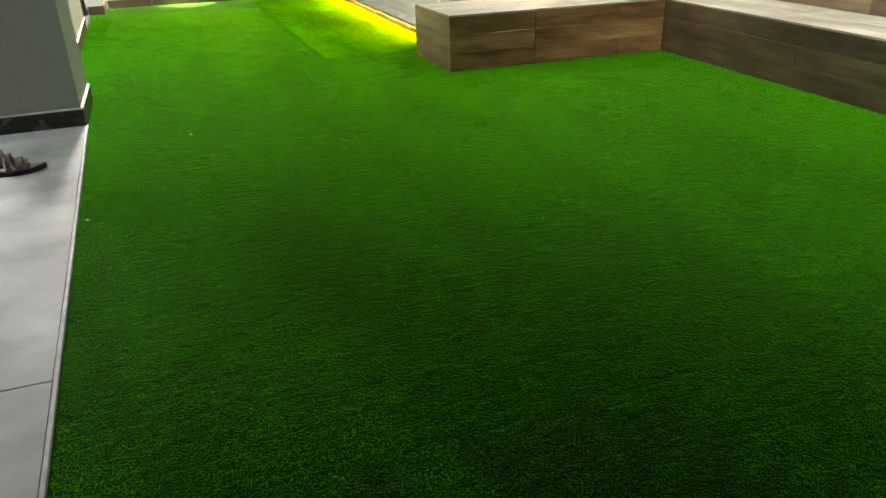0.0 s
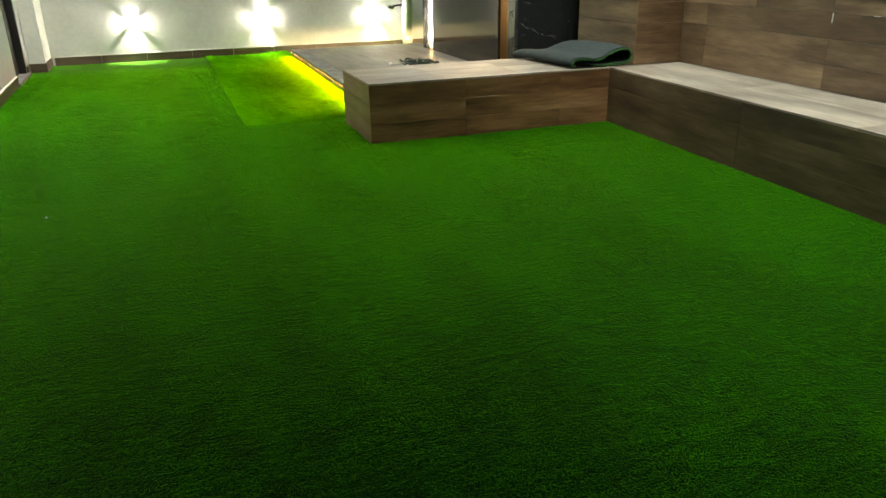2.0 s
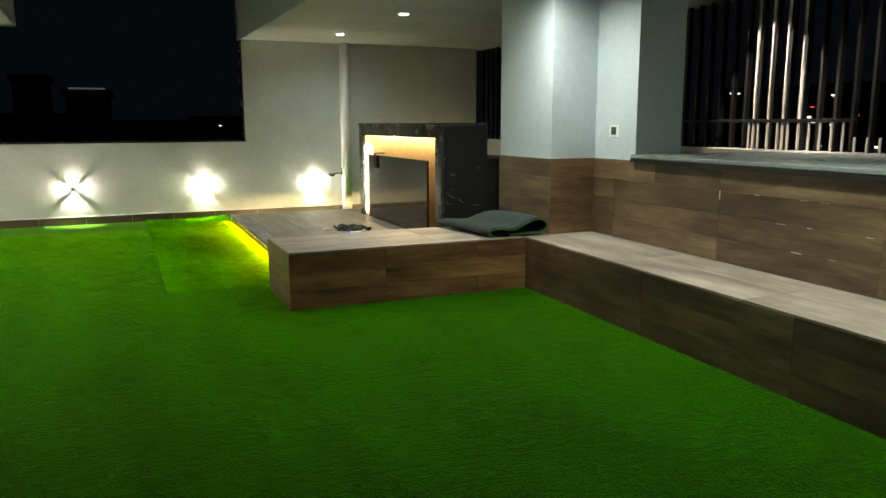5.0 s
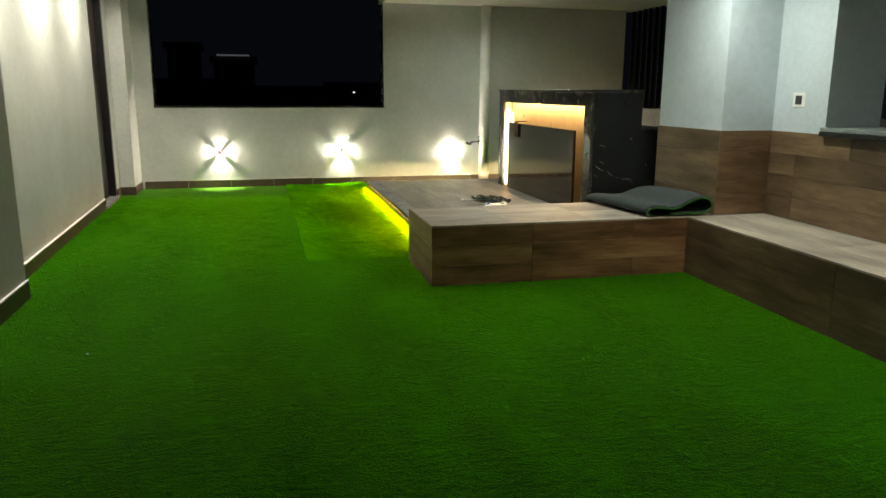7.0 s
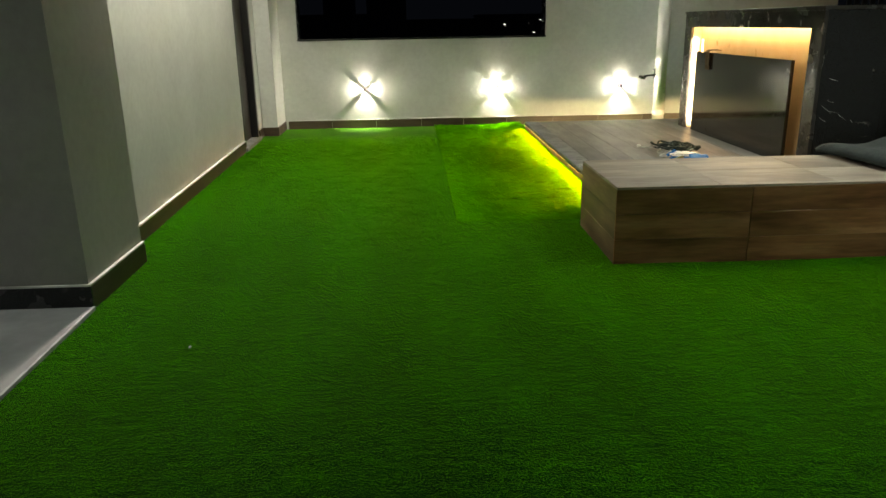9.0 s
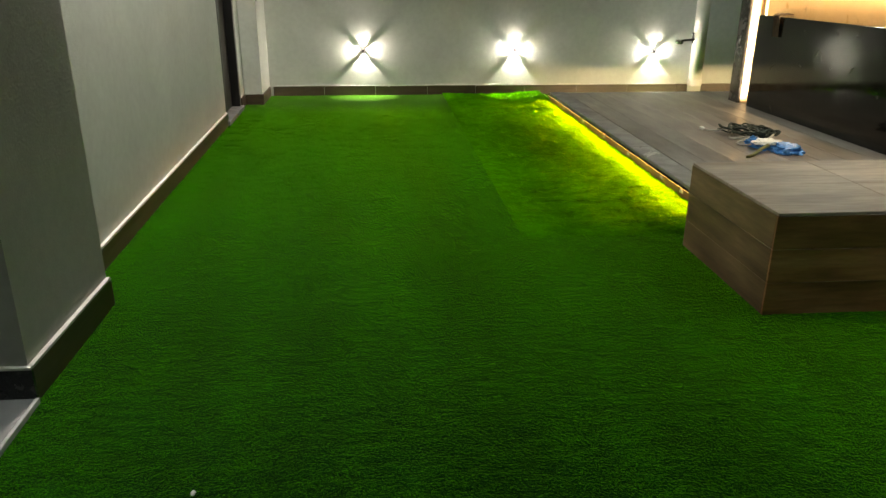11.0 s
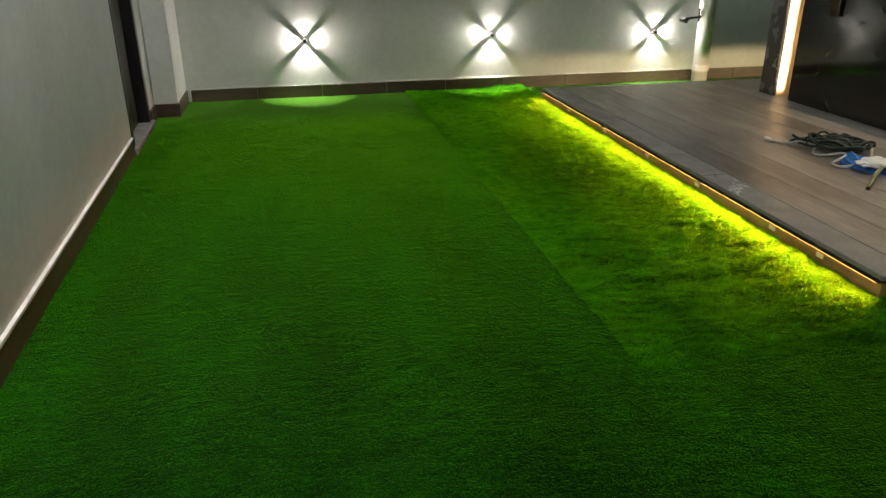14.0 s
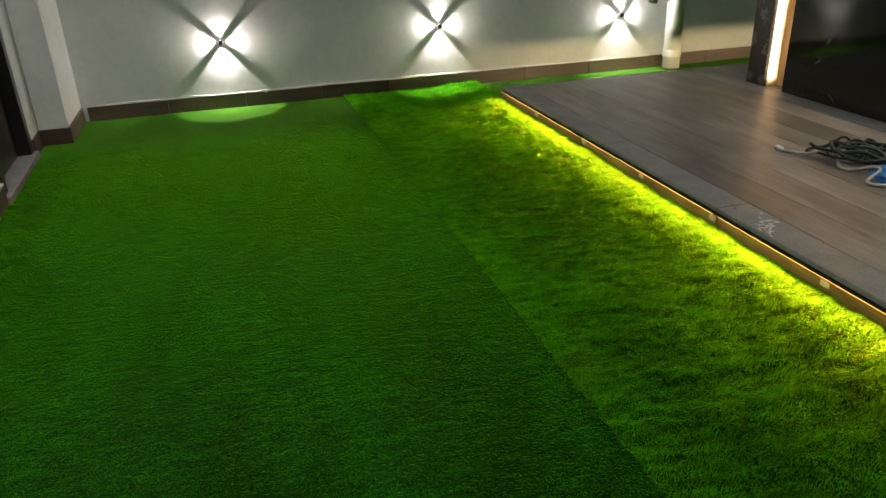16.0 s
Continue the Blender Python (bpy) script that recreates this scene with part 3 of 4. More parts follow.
# ---------------------------------------------------------------- cladding on the column and wall
clad = tagged(base("wall_cladding", (XW, 4, BH)), "brown wood-look tile cladding above the bench", "", "", "structure")
CR = [BH + 0.002 + i * (CLAD - BH) / 4 for i in range(5)]
for i in range(4):
    z0, z1 = CR[i], CR[i + 1] - 0.0014
    cuts = [CY0 - 0.013, 5.12, 3.92, 2.72, 1.52, 0.32, -0.88, SOUTH] if i in (0, 1) else [CY0 - 0.013, 5.12 if i == 2 else 4.6, 3.92, 2.72, 1.52, 0.32, -0.88, SOUTH]
    for y1, y0 in zip(cuts, cuts[1:]):
        push = rng.uniform(-0.0015, 0.0)
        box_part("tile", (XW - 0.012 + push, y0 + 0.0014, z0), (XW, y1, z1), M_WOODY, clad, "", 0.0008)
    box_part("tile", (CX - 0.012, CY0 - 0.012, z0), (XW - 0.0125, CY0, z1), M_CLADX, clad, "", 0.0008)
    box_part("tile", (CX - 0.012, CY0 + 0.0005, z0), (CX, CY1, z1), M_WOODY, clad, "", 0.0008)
# crumbs of white grout left in the joints
bm = bmesh.new()
for _ in range(26):
    zz = CR[rng.choice((1, 2, 3, 3))] - 0.003
    yy = rng.choice((rng.uniform(1.2, 3.7), rng.uniform(2.2, 3.3)))
    bm_box(bm, (XW - 0.0155, yy, zz), (XW - 0.011, yy + rng.uniform(0.01, 0.08), zz + rng.uniform(0.0015, 0.005)))
bm_box(bm, (XW - 0.0155, 3.913, CR[2] + 0.1), (XW - 0.011, 3.92, CR[3]))
part("grout", bm, M_CAULK, clad, "white grout crumbs in the joints")

# sill of the long window, with a dark edge
sill = tagged(base("window_sill", (XW, 2, 1.045)), "grey granite window sill with a dark polished underside", "", "", "structure")
for y0, y1 in ((3.0, 4.87), (1.1, 2.997), (-0.8, 1.097), (SOUTH, -0.803)):
    box_part("slab", (XW - 0.045, y0, 1.074), (6.298, y1, 1.102), M_SILL, sill, "", 0.004)
    box_part("underside", (XW - 0.050, y0, 1.043), (5.2, y1, 1.073), M_FRAME, sill, "black stone underlay", 0.002)

# wall switch beside the window
switch = tagged(base("wall_switch", (XW, 5.16, 1.28)), "white switch plate with a dark rocker on the grey blue wall", "switch")
plate = box_part("plate", (XW - 0.012, 5.095, 1.228), (XW, 5.225, 1.332), M_WHITE, switch, "white plastic plate", 0.004)
box_part("rocker", (XW - 0.018, 5.128, 1.250), (XW - 0.012, 5.192, 1.312), M_DARKPL, plate, "dark grey rocker", 0.003)

# ---------------------------------------------------------------- slatted screen and balcony past the window
ledge = struct("parapet", [((6.30, SOUTH, -0.3), (6.62, YF + 0.2, 1.10))], M_LEDGE, "cement parapet beyond the window")
screen = tagged(base("slatted_screen", (6.5, 4, 1.10)), "tall dark vertical fins behind a low pale picket rail", "screen")
fin_me = None
y = -0.2
while y < 11.2:
    if fin_me is None:
        bm = bmesh.new()
        bm_box(bm, (-0.03, -0.014, 0), (0.03, 0.014, 1.42), 0.003)
        fin = part("fin", bm, M_FIN, screen)
        fin_me = fin.data
    else:
        fin = new("fin", fin_me)
        fin.parent = screen
    fin.matrix_parent_inverse = Matrix()
    fin.location = (0.06, y - 4, 0)
    y += 0.165
pk_me = None
y = 1.0
while y < 5.46:
    if pk_me is None:
        bm = bmesh.new()
        bm_box(bm, (-0.008, -0.009, 0), (0.008, 0.009, 0.125), 0.002)
        pk = part("picket", bm, M_PICKET, screen)
        pk_me = pk.data
    else:
        pk = new("picket", pk_me)
        pk.parent = screen
    pk.matrix_parent_inverse = Matrix()
    tall = 2.0 if 4.35 < y < 5.7 else 1.0
    pk.location, pk.scale = (-0.07, y - 4, 0), (1, 1, tall)
    y += 0.11
# fins that catch light: pale bars carry their lit look in the colour
for y in (4.85, 5.02, 5.185, 5.35):
    bar = new("tall_picket", pk_me)
    bar.parent = screen
    bar.matrix_parent_inverse = Matrix()
    bar.location, bar.scale = (-0.068, y - 4, 0), (1.2, 1.2, 11.0)
    bar["label"] = "tall pale bar, a fin's lit look put into its colour"
box_part("rail", (6.41, 4.30, 1.345), (6.44, 6.6, 1.375), M_FRAME, screen, "dark rail", 0.003)

# ---------------------------------------------------------------- raised deck
deck = tagged(base("deck", (DX0, DY0, 0)), "low raised deck of grey brown wood-look tiles with a stone nosing", "deck")
bm = bmesh.new()
bm_box(bm, (DX0 + 0.05, DY0 + 0.05, -0.03), (6.3, DY1 - 0.16, DZ - 0.02))
part("core", bm, M_LEDGE, deck)
NOSE = 0.16
for y0, y1 in ((DY0, 7.94), (7.943, 9.25), (9.253, DY1)):
    box_part("nosing", (DX0, y0, DZ - 0.022), (DX0 + NOSE, y1, DZ), M_EDGE, deck, "grey stone nosing", 0.003)
    box_part("edge", (DX0 - 0.014, y0, DZ - 0.030), (DX0 + 0.05, y1, DZ - 0.0225), M_EDGEDARK, deck, "dark polished edge", 0.002)
    box_part("batten", (DX0 + 0.004, y0, -0.025), (DX0 + 0.045, y1 - 0.004, DZ - 0.0305), M_BATTEN, deck, "pale timber batten under the nosing", 0.003)
    box_part("led_strip", (DX0 - 0.009, y0 + 0.02, DZ - 0.0338), (DX0 + 0.002, y1 - 0.02, DZ - 0.0304), M_LED, deck, "glowing amber light strip")
box_part("edge", (DX0 + 0.05, DY0 - 0.004, DZ - 0.040), (CX, DY0 + 0.05, DZ - 0.0005), M_EDGEDARK, deck, "dark polished edge", 0.002)
box_part("edge", (DX0 + NOSE, DY1 - 0.05, DZ - 0.040), (6.3, DY1, DZ - 0.0005), M_EDGEDARK, deck, "dark polished edge", 0.002)
for cy in (6.95, 7.28, 7.95, 8.55, 9.2, 9.9):
    box_part("clip", (DX0 - 0.003, cy, 0.048), (DX0 + 0.004, cy + 0.04, 0.068), M_PICKET, deck, "small white clip", 0.001)
x0 = DX0 + NOSE + 0.002
px = x0
while px < 5.0:
    pw = 0.196
    box_part("plank", (px, DY0 + 0.05, DZ - 0.02), (px + pw - 0.0022, DY1 - 0.051, DZ + 0.0005), M_DECK, deck, "", 0.0006)
    px += pw

# ---------------------------------------------------------------- bar counter
bar = tagged(base("bar_counter", (4.05, 8.6, DZ)), "dark granite bar counter with a warm lit niche", "counter")
X0, YB0, YB1 = 4.05, 7.14, 9.98
box_part("top_slab", (X0 - 0.01, YB0 - 0.01, 1.322), (4.60, YB1 + 0.01, 1.352), M_BARGREY, bar, "dark grey granite top", 0.003)
box_part("front_band", (X0, YB0, 1.192), (X0 + 0.03, YB1, 1.321), M_BARGREY, bar, "dark grey granite band", 0.002)
box_part("front_post", (X0, 9.80, DZ), (X0 + 0.03, YB1, 1.191), M_BARGREY, bar, "dark grey granite upright", 0.002)
box_part("front_post", (X0, YB0, DZ), (X0 + 0.03, 7.31, 1.191), M_BARGREY, bar, "dark grey granite upright", 0.002)
box_part("end_panel", (X0 + 0.031, YB0, DZ), (4.58, YB0 + 0.03, 1.321), M_BLACK, bar, "black veined granite end panel", 0.002)
box_part("end_panel", (X0 + 0.031, YB1 - 0.03, DZ), (4.58, YB1, 1.321), M_BARGREY, bar, "dark granite end panel", 0.002)
box_part("jamb", (X0 + 0.031, 9.80, DZ), (X0 + 0.12, 9.83, 1.191), M_CREAM, bar, "cream veined jamb", 0.002)
box_part("jamb", (X0 + 0.031, 7.28, DZ), (X0 + 0.12, 7.31, 1.191), M_CREAM, bar, "cream veined jamb", 0.002)
box_part("niche_back", (X0 + 0.12, YB0 + 0.04, DZ), (X0 + 0.14, YB1 - 0.04, 1.31), M_CREAM, bar, "cream veined niche back", 0.001)
box_part("niche_top", (X0 + 0.031, 7.31, 1.225), (X0 + 0.119, 9.80, 1.24), M_CREAM, bar)
box_part("front_panel", (X0 + 0.004, 7.56, DZ + 0.002), (X0 + 0.034, 9.61, 0.945), M_PANEL, bar, "polished dark granite front panel", 0.002)
box_part("led_strip", (X0 + 0.035, 7.34, 1.205), (X0 + 0.05, 9.78, 1.218), M_LEDBAR, bar, "warm glowing light strip")
# hidden glowing strip, added to go with the gap's extra light
box_part("led_strip", (X0 + 0.05, 9.582, 0.17), (X0 + 0.062, 9.596, 1.07), M_LEDBAR, bar, "warm glowing light strip")
box_part("low_cabinet", (4.581, YB0 + 0.002, DZ), (5.10, YB1 - 0.01, 0.97), M_BLACK, bar, "black granite low cabinet", 0.003)
# pale scuffs across the polished end panel
bm = bmesh.new()
sc = random.Random(31)
for _ in range(7):
    cx, cz = sc.uniform(4.13, 4.36), sc.uniform(0.45, 1.08)
    dx, dz = sc.uniform(0.01, 0.05), sc.uniform(-0.035, -0.008)
    w = sc.uniform(0.0006, 0.0016)
    near = [bm.verts.new((cx + a * dx, YB0 - 0.0014, cz + a * dz + b * w)) for a, b in ((-1, -1), (1, -0.4), (1, 0.4), (-1, 1))]
    back = [bm.verts.new(v.co + Vector((0, 0.002, 0))) for v in near]
    bm.faces.new(near)
    for i in range(4):
        bm.faces.new((near[i - 1], near[i], back[i], back[i - 1]))
part("scuffs", bm, M_CAULK, bar, "pale scratches in the polish")["kind"] = "stuff"


# a brown rag hung over the panel
def rag(name, at):
    bm = bmesh.new()
    nx, ny = 9, 26
    rows = []
    for j in range(ny):
        s = j / (ny - 1)
        row = []
        for i in range(nx):
            u = i / (nx - 1) - 0.5
            if s < 0.45:
                a, b = 0.20 - s / 0.45 * 0.20, 0.022
            elif s < 0.55:
                q = (s - 0.45) / 0.1 * math.pi / 2
                a, b = -0.022 * math.sin(q), 0.022 * math.cos(q)
            else:
                a, b = -0.024, -(s - 0.55) / 0.45 * 0.17
            wob = 0.022 * noise.noise((u * 5, s * 9, 0.7))
            row.append(bm.verts.new((at[0] + a + wob * 0.6 - (0.012 if s > 0.5 else 0), at[1] + u * (0.085 + 0.07 * s * (1 - s)) + 0.05 * (0.4 - s) + wob, at[2] + b + abs(wob))))
        rows.append(row)
    for r0, r1 in zip(rows, rows[1:]):
        for i in range(nx - 1):
            bm.faces.new((r0[i], r0[i + 1], r1[i + 1], r1[i]))
    ob = mesh_ob(name, bm, plain("brown rag cloth", (0.07, 0.045, 0.025), 0.9, 0, 0.4, 30, 0.4), True)
    sol = ob.modifiers.new("thick", "SOLIDIFY")
    sol.thickness = 0.006
    return ob


tagged(rag("rag", (X0 + 0.018, 9.27, 0.945)), "crumpled brown rag hung over the bar front panel", "rag")

# ---------------------------------------------------------------- pipe and tap
pipe = tagged(base("water_pipe", (4.21, YF - 0.07, 0)), "white painted vertical pipe with a tap", "pipe")
bm = bmesh.new()
bm_cyl(bm, (4.22, YF - 0.078, -0.03), (4.22, YF - 0.078, ZR), 0.074, seg=28)
part("pipe", bm, M_PVC, pipe, "", True)
for z in (0.09, 1.35):
    bm = bmesh.new()
    bm_cyl(bm, (4.22, YF - 0.078, z), (4.22, YF - 0.078, z + 0.06), 0.080, seg=28)
    part("collar", bm, M_PVC, pipe)
bm = bmesh.new()
bm_cyl(bm, (4.15, YF - 0.10, 0.60), (4.00, YF - 0.10, 0.585), 0.012)
bm_cyl(bm, (4.13, YF - 0.10, 0.555), (4.13, YF - 0.10, 0.665), 0.008)
bm_box(bm, (4.118, YF - 0.125, 0.662), (4.142, YF - 0.075, 0.674), 0.003)
bm_cyl(bm, (4.02, YF - 0.10, 0.59), (4.00, YF - 0.10, 0.545), 0.012)
tap = part("tap", bm, M_FRAME, pipe, "dark metal tap")
bm = bmesh.new()
bm_cyl(bm, (4.00, YF - 0.10, 0.56), (3.955, YF - 0.10, 0.575), 0.020, 0.026)
bm_cyl(bm, (3.955, YF - 0.10, 0.575), (3.93, YF - 0.10, 0.58), 0.026, 0.016)
part("nozzle", bm, M_STEEL, tap, "bright metal nozzle")

# ---------------------------------------------------------------- wall lamps
for x, z in WALL_LAMPS:
    lamp = tagged(base("wall_lamp", (x, YF, z)), "small dark four-way wall lamp throwing crossed beams", "wall lamp", "wall lamps under the parapet")
    body = box_part("body", (x - 0.016, YF - 0.06, z - 0.016), (x + 0.016, YF, z + 0.016), M_FRAME, lamp, "dark metal body", 0.006)
    for dx, dz in ((1, 0), (-1, 0), (0, 1), (0, -1)):
        bm = bmesh.new()
        c = (x + 0.0152 * dx, YF - LAMP_OUT, z + 0.0152 * dz)
        bm_cyl(bm, c, (c[0] + 0.003 * dx, c[1], c[2] + 0.003 * dz), 0.008, seg=14)
        part("lens", bm, M_LENS, body, "glowing round lens")

# ---------------------------------------------------------------- downlights
for (x, y), z in [(p[:2], ZR) for p in RIGHT_LIGHTS] + [(p[:2], ZL) for p in LEFT_LIGHTS] + [((-2.05, 4.80), ZL)]:
    dl = tagged(base("downlight", (x, y, z)), "round white recessed ceiling downlight, lit", "downlight", "downlights in the soffits")
    bm = bmesh.new()
    bm_cyl(bm, (x, y, z - 0.012), (x, y, z), 0.062, 0.066, 28)
    ring = part("ring", bm, M_WHITE, dl, "white trim ring")
    bm = bmesh.new()
    bm_cyl(bm, (x, y, z - 0.016), (x, y, z - 0.0125), 0.048, seg=28)
    part("diffuser", bm, M_DL, ring, "glowing diffuser")


# ---------------------------------------------------------------- folded offcut of turf on the bench corner
def folded_mat():
    prof = []
    def line(a, b, n):
        for i in range(n):
            f = i / n
            prof.append((a[0] + (b[0] - a[0]) * f, a[1] + (b[1] - a[1]) * f))
    line((0.30, 0.012), (0.55, 0.014), 8)
    for i in range(13):
        q = -math.pi / 2 + math.pi * i / 12
        prof.append((0.565 + 0.065 * math.cos(q), 0.062 + 0.048 * math.sin(q) + 0.02 * (i / 12)))
    pts = [(0.50, 0.118), (0.44, 0.092), (0.38, 0.060), (0.32, 0.050), (0.26, 0.060), (0.20, 0.066), (0.15, 0.055), (0.125, 0.03), (0.13, 0.014), (0.16, 0.010)]
    for p in pts:
        prof.append(p)
    bm = bmesh.new()
    ny = 24
    rows = []
    for j in range(ny):
        v = j / (ny - 1)
        row = []
        for i, (a, b) in enumerate(prof):
            s = i / (len(prof) - 1)
            drift = 0.24 * v * max(0.0, 0.6 - a)
            wob = 0.012 * noise.noise((a * 6, v * 5, 3.1))
            lift = 1.0 + 0.25 * v - 0.45 * v * v
            row.append(bm.verts.new((3.60 + a * 1.05 - drift, BY0 + 0.015 + v * 0.82 + 0.03 * (0.6 - a), BH + 0.012 + b * lift + abs(wob))))
        rows.append(row)
    for r0, r1 in zip(rows, rows[1:]):
        for i in range(len(prof) - 1):
            bm.faces.new((r0[i], r0[i + 1], r1[i + 1], r1[i]))
    # the long tail of the top layer that slopes down to the bench
    ob = mesh_ob("folded_turf", bm, M_BACK, True)
    sol = ob.modifiers.new("thick", "SOLIDIFY")
    sol.thickness, sol.offset = 0.012, 0
    # green fringe along the cut edge
    bm = bmesh.new()
    r = random.Random(8)
    for i in range(len(prof) - 1):
        (a0, b0), (a1, b1) = prof[i], prof[i + 1]
        for k in range(7):
            f = k / 7
            a, b = a0 + (a1 - a0) * f, b0 + (b1 - b0) * f
            cx, cy, cz = 3.60 + a * 1.05, BY0 + 0.012 + 0.03 * (0.6 - a), BH + 0.012 + b - 0.004
            bm_box(bm, (cx - 0.004, cy - r.uniform(0.004, 0.012), cz - r.uniform(0.003, 0.009)), (cx + 0.004, cy + 0.004, cz + r.uniform(0.001, 0.005)))
    fringe = mesh_ob("fringe", bm, M_TURFEDGE)
    fringe.parent = ob
    fringe["label"] = "bright green cut fringe"
    return tagged(ob, "folded offcut of turf, dark backing outward, on the bench corner", "turf offcut")


folded_mat()


# ---------------------------------------------------------------- clutter on the deck
def tube(name, pts, radius, material, parent=None, label=""):
    cu = bpy.data.curves.new(name, "CURVE")
    cu.dimensions, cu.bevel_depth, cu.bevel_resolution, cu.resolution_u = "3D", radius, 2, 6
    sp = cu.splines.new("BEZIER")
    sp.bezier_points.add(len(pts) - 1)
    for bp, p in zip(sp.bezier_points, pts):
        bp.co, bp.handle_left_type, bp.handle_right_type = p, "AUTO", "AUTO"
    tmp = bpy.data.objects.new(name, cu)
    me = bpy.data.meshes.new_from_object(tmp)
    bpy.data.objects.remove(tmp)
    me.materials.clear()
    me.materials.append(material)
    ob = new(name, me)
    if parent:
        ob.parent = parent
        ob.matrix_parent_inverse = Matrix.Translation(-parent.location)
    if label:
        ob["label"] = label
    return ob


M_CABLE = plain("dark green cable", (0.003, 0.014, 0.009), 0.65, 0, 0.3, 30, 0.05)
M_CABLE2 = plain("grey cable", (0.42, 0.42, 0.38), 0.5, 0, 0.2, 30, 0.05)
M_BAG = plain("blue plastic film", (0.05, 0.22, 0.62), 0.25, 0, 0.35, 14, 0.5)
M_PACK = plain("white printed packet", (0.75, 0.76, 0.74), 0.3, 0, 0.15, 25, 0.3)
M_LEAF = plain("olive strap", (0.20, 0.20, 0.06), 0.6, 0, 0.25, 20, 0.1)
r = random.Random(21)
Z = DZ + 0.001
cable = tagged(base("cable_coil", (3.45, 8.25, Z)), "tangled coil of dark green cable on the deck", "cable")
for k in range(15):
    pts = []
    cx, cy = 3.42 + r.gauss(0, 0.06), 8.20 + r.gauss(0, 0.08)
    ra, rb, way = r.uniform(0.03, 0.09), r.uniform(0.06, 0.17), r.uniform(-0.6, 0.9)
    for i in range(11):
        q = i / 10 * 2 * math.pi * 1.06 + k
        wv = 1 + r.uniform(-0.22, 0.22)
        u, w = ra * wv * math.cos(q), rb * wv * math.sin(q)
        pts.append((cx + u * math.cos(way) - w * math.sin(way), cy + u * math.sin(way) + w * math.cos(way), Z + 0.009 + k * 0.003 + r.uniform(0, 0.035)))
    tube("loop", pts, r.choice((0.006, 0.008, 0.010)), M_CABLE, cable)
lead = tagged(base("grey_lead", (3.2, 8.3, Z)), "loose grey lead with a plug on the deck", "cable")
tube("lead", [(3.16, 8.50, Z + 0.006), (3.20, 8.38, Z + 0.02), (3.30, 8.30, Z + 0.05), (3.22, 8.16, Z + 0.006), (3.30, 8.02, Z + 0.04), (3.17, 7.93, Z + 0.008), (3.33, 7.90, Z + 0.03), (3.5, 8.05, Z + 0.05)], 0.007, M_CABLE2, lead)
box_part("plug", (3.145, 8.50, Z), (3.172, 8.555, Z + 0.022), M_WHITE, lead, "white plug", 0.006)


def crumple(name, at, size, material, seed, flat=0.5):
    bm = bmesh.new()
    bmesh.ops.create_icosphere(bm, subdivisions=4, radius=1.0)
    for v in bm.verts:
        p = v.co
        f = 1 + 0.38 * noise.noise(p * 1.9 + Vector((seed, 0, 0))) + 0.22 * noise.noise(p * 4.6 + Vector((0, seed, 0)))
        v.co = Vector((p.x * f * size[0], p.y * f * size[1], max(-0.25, p.z * f) * size[2]))
    lowest = min(v.co.z for v in bm.verts)
    for v in bm.verts:
        v.co += Vector((at[0], at[1], at[2] - lowest))
    return mesh_ob(name, bm, material)


tagged(crumple("plastic_bag", (3.42, 7.70, Z), (0.10, 0.11, 0.05), M_BAG, 2.0), "crumpled blue plastic bag on the deck", "plastic bag")
tagged(crumple("plastic_film", (3.30, 7.90, Z), (0.06, 0.15, 0.045), M_BAG, 6.3), "scrap of crumpled blue plastic film", "plastic bag")
pk = crumple("packet", (3.33, 7.81, Z + 0.04), (0.10, 0.075, 0.022), M_PACK, 4.0)
tagged(pk, "white printed packet lying on the blue film", "packet")
tube_ob = tube("strap", [(3.30, 7.74, Z + 0.04), (3.22, 7.68, Z + 0.03), (3.13, 7.60, Z + 0.012), (3.05, 7.53, Z + 0.010)], 0.012, M_LEAF)
tagged(tube_ob, "short olive coloured strap on the deck", "strap")


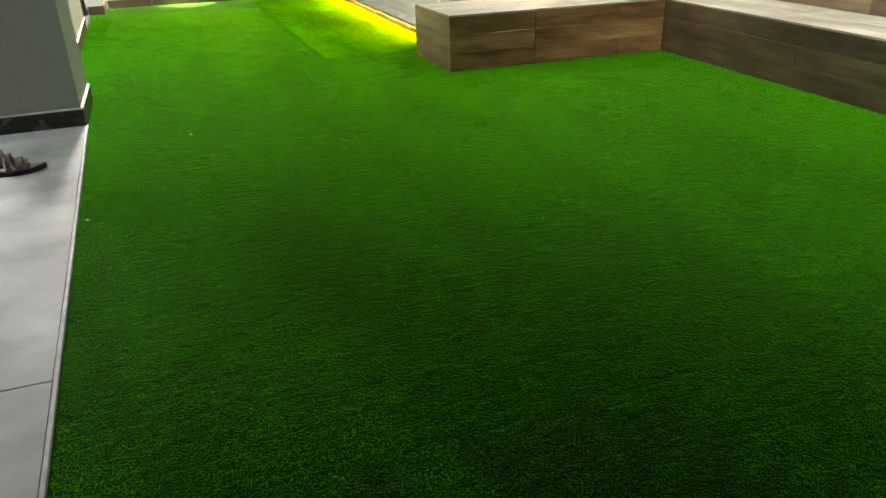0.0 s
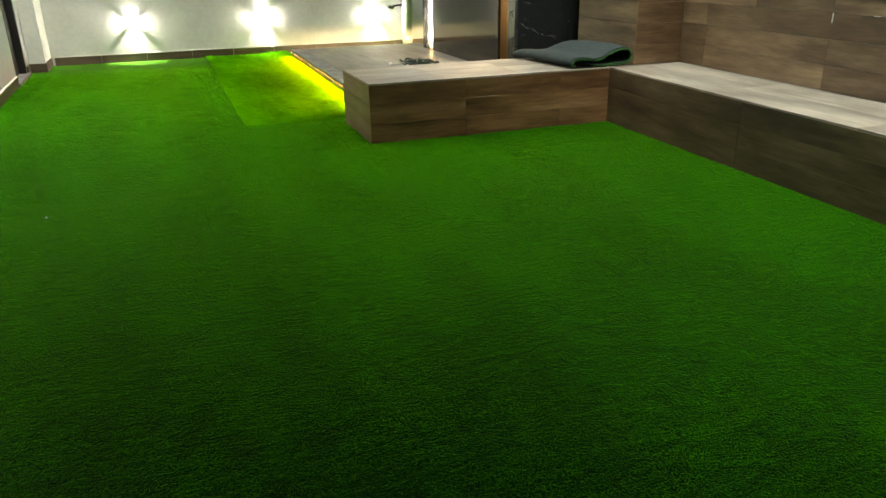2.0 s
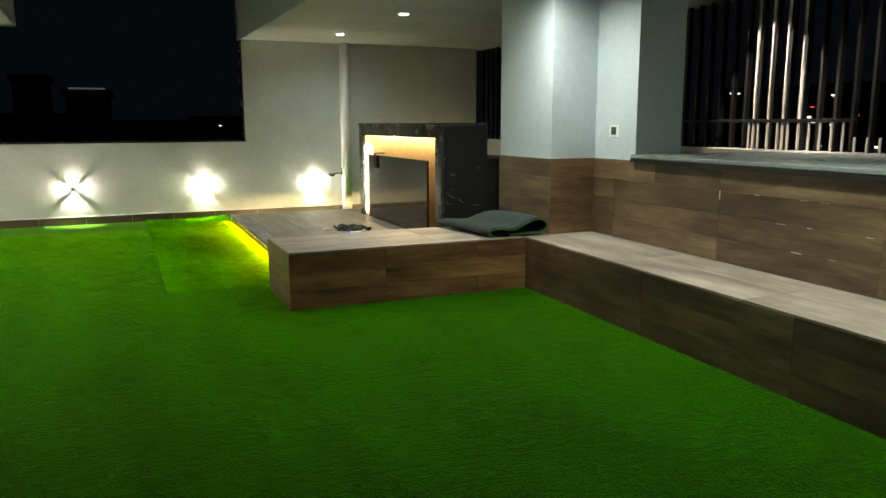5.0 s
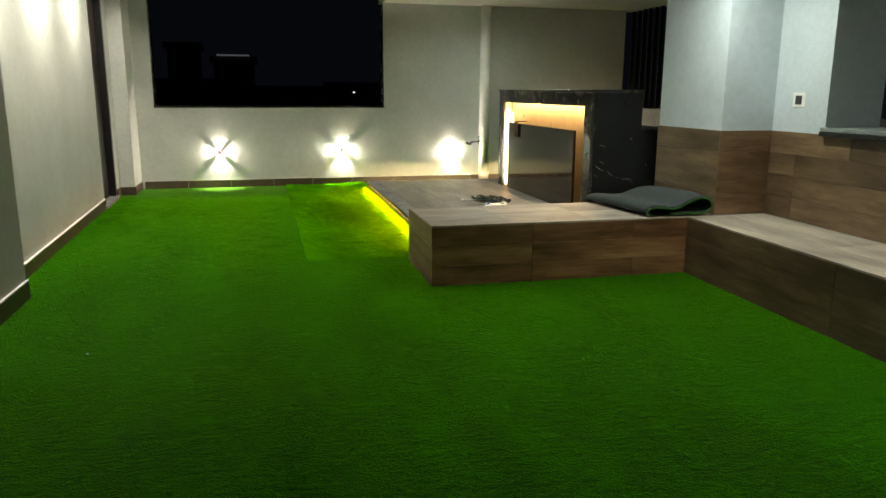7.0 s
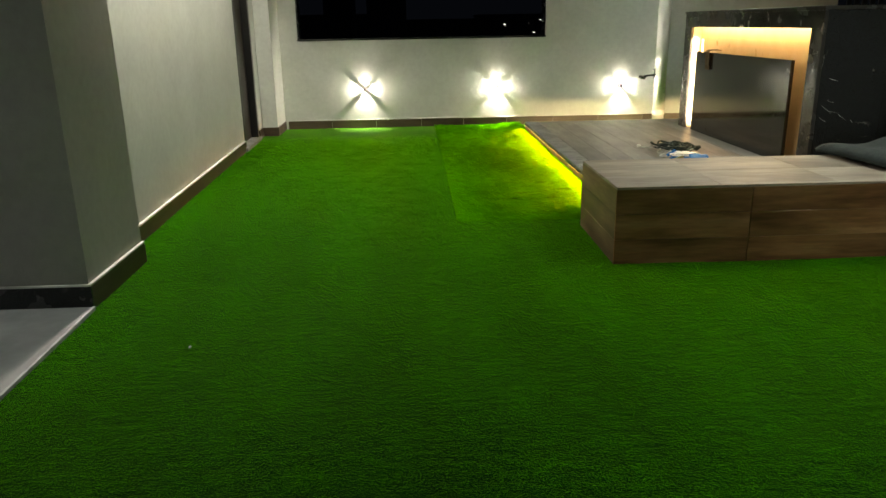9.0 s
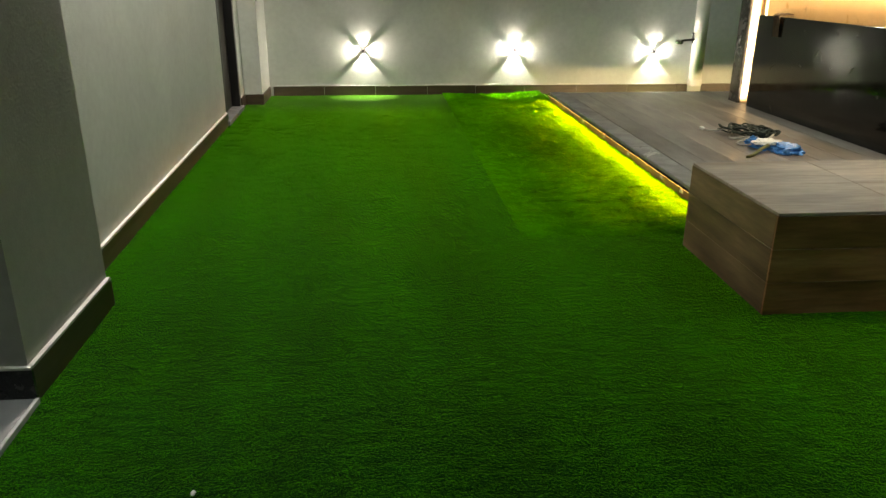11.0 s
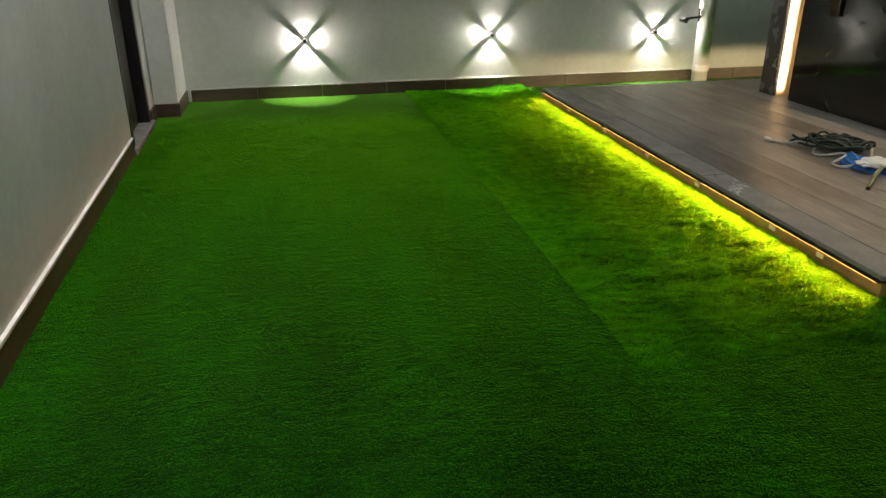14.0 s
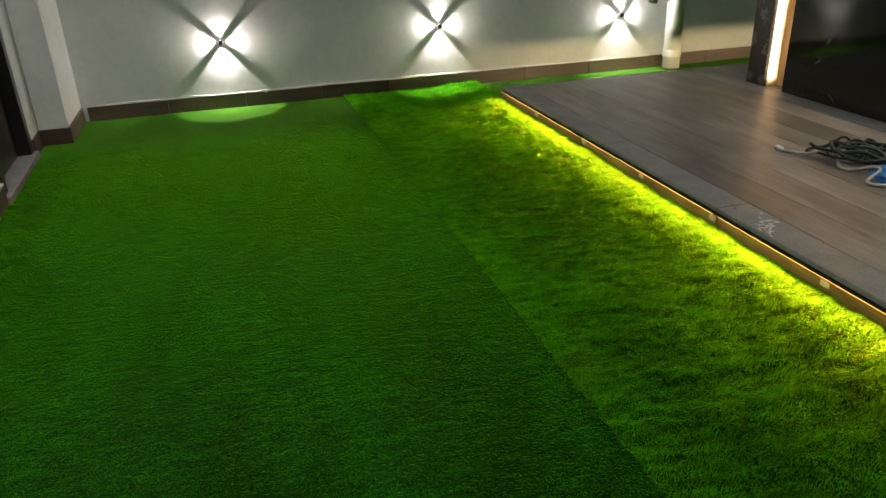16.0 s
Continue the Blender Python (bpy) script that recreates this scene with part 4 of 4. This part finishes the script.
# ---------------------------------------------------------------- sandal on the grey floor
def sandal(cx, cy, turn):
    s = tagged(base("sandal", (cx, cy, 0.002)), "worn brown sandal with crumpled straps on the grey floor", "sandal")
    place = Matrix.Translation((cx, cy, 0.002)) @ Matrix.Rotation(turn, 4, "Z")
    n = 32
    rim = []
    for i in range(n):
        q = 2 * math.pi * i / n
        x = 0.135 * math.cos(q)
        rim.append((x, (0.040 + 0.009 * math.cos(q) - 0.006 * math.cos(2 * q)) * math.sin(q)))

    def slab_of(k, z0, z1):
        bm = bmesh.new()
        up = 0.012
        lo = [bm.verts.new(place @ Vector((x * k, y * k, z0 + up * max(0, x / 0.135) ** 2))) for x, y in rim]
        hi = [bm.verts.new(place @ Vector((x * k, y * k, z1 + up * max(0, x / 0.135) ** 2))) for x, y in rim]
        bm.faces.new(lo[::-1])
        bm.faces.new(hi)
        for i in range(n):
            bm.faces.new((lo[i], lo[(i + 1) % n], hi[(i + 1) % n], hi[i]))
        return bm

    sole = part("sole", slab_of(1.0, 0.0, 0.024), plain("dark rubber sole", (0.020, 0.014, 0.011), 0.7, 0, 0.2, 20, 0.2), s, "dark rubber sole")
    part("insole", slab_of(0.93, 0.0242, 0.029), plain("worn tan insole", (0.24, 0.19, 0.15), 0.8, 0, 0.5, 22, 0.2), sole, "worn tan insole")
    cloth = plain("scuffed grey brown straps", (0.17, 0.135, 0.115), 0.8, 0, 0.55, 24, 0.4)
    for k, (x0, x1, tall, wide) in enumerate(((0.055, 0.030, 0.050, 0.030), (0.005, 0.020, 0.066, 0.028), (-0.045, -0.012, 0.095, 0.024), (-0.030, -0.075, 0.115, 0.018))):
        bm = bmesh.new()
        rows = []
        m = 14
        for i in range(m + 1):
            f = i / m
            q = math.pi * f
            row = []
            for j in range(4):
                u = (j / 3 - 0.5) * wide
                wob = 0.012 * noise.noise((f * 5 + k * 3, u * 60, 1.3))
                row.append(bm.verts.new(place @ Vector((x0 + (x1 - x0) * f + u + wob, -0.043 * math.cos(q), 0.016 + tall * math.sin(q) ** 0.7 + wob))))
            rows.append(row)
        for r0, r1 in zip(rows, rows[1:]):
            for j in range(3):
                bm.faces.new((r0[j], r0[j + 1], r1[j + 1], r1[j]))
        st = part("strap", bm, cloth, s, "scuffed grey brown strap", True)
        sol = st.modifiers.new("thick", "SOLIDIFY")
        sol.thickness = 0.005


sandal(-0.82, 4.12, 0.12)

# dried splash of plaster on the nosing
bm = bmesh.new()
r = random.Random(14)
for _ in range(60):
    f = r.random()
    cx, cy = 2.39 + 0.11 * f + r.gauss(0, 0.012), 7.66 + 0.10 * f + r.gauss(0, 0.022)
    q = r.uniform(0.002, 0.009)
    bm_cyl(bm, (cx, cy, DZ - 0.0005), (cx, cy, DZ + 0.0012), q, q * 0.6, 7)
tagged(mesh_ob("plaster_splash", bm, M_CAULK), "dried white plaster splash on the stone nosing", "splash", "", "stuff")

# scraps of white paper on the turf
for k, (x, y) in enumerate(((0.06, 4.46), (-0.45, 3.28))):
    tagged(crumple("paper_scrap", (x, y, 0.001), (0.006, 0.010, 0.004), M_PACK, 9.0 + k), "tiny white paper scrap on the turf", "paper scrap", "paper scraps on the turf")

# ---------------------------------------------------------------- night city beyond the parapet
struct("ground", [((-900, -900, -31), (900, 1800, -30))], M_DARKCITY, "dark city ground far below")
r = random.Random(5)


def tower(x, y, w, d, top, lit, name="apartment_building"):
    b = tagged(base(name, (x, y, -30)), "dark distant apartment block with a few lit windows", "building", "distant buildings")
    box_part("wall", (x - w / 2, y - d / 2, -30), (x + w / 2, y + d / 2, top), M_DARKCITY, b)
    box_part("roof", (x - w / 2 - 0.3, y - d / 2 - 0.3, top), (x + w / 2 + 0.3, y + d / 2 + 0.3, top + 0.5), M_DARKCITY, b)
    for k in range(lit):
        wx, wz = x + r.uniform(-0.42, 0.42) * w, top - r.uniform(0.04, 0.8) * (top + 8 if top > -6 else 4)
        side = -d / 2 if abs(x) < y else 0
        if side:
            box_part("window", (wx, y - d / 2 - 0.08, wz), (wx + 0.55, y - d / 2 - 0.02, wz + 0.25), M_CITY, b, "lit window")
        else:
            wy = y + r.uniform(-0.42, 0.42) * d
            box_part("window", (x - w / 2 - 0.08, wy, wz), (x - w / 2 - 0.02, wy + 1.7, wz + 0.5), M_CITY if k != 5 else M_CITYRED, b, "lit window")


tower(-5.6, 75, 2.6, 5, 5.0, 0)
tower(-1.0, 70, 3.3, 6, 3.6, 0)
tower(12, 210, 40, 14, 2.0, 6)
tower(40, 260, 34, 14, 3.5, 7)
tower(-30, 240, 40, 14, 4.0, 3)
tower(190, 130, 14, 60, 3.5, 9)
tower(170, 60, 14, 44, 9.0, 9)
tower(230, 200, 14, 60, 14.0, 9)
tower(210, 10, 14, 60, 7.0, 8)
# light on the distant roof edge is put in as a faint glow
box_ob("roof_ledge", (-2.35, 66.4, 4.1), (0.3, 66.6, 4.22), glow("lit roof edge", (0.8, 0.85, 1.0), 0.06))
bpy.data.objects["roof_ledge"].parent = bpy.data.objects["apartment_building.001"]
bpy.data.objects["roof_ledge"].matrix_parent_inverse = Matrix.Translation(-bpy.data.objects["apartment_building.001"].location)

for n in ("wall_left", "baseboard_left", "door_1"):
    skew(bpy.data.objects[n], 0.0228, 10.6)
for o in (fascia, soffit_right, soffit_left):
    for v in o.data.vertices:
        if -0.5 < v.co.x < 3:
            v.co.x += 0.022 * (YF - v.co.y)


def lean_in(ob):
    """The long bench, its wall and window run a degree and a half off the short bench."""
    for o in (ob, *ob.children):
        if o.type == "MESH":
            for v in o.data.vertices:
                if v.co.x > 4.04 and v.co.y < 5.41:
                    v.co.x -= 0.027 * (5.41 - v.co.y)


for o in (bench, clad, wall_right, sill):
    lean_in(o)
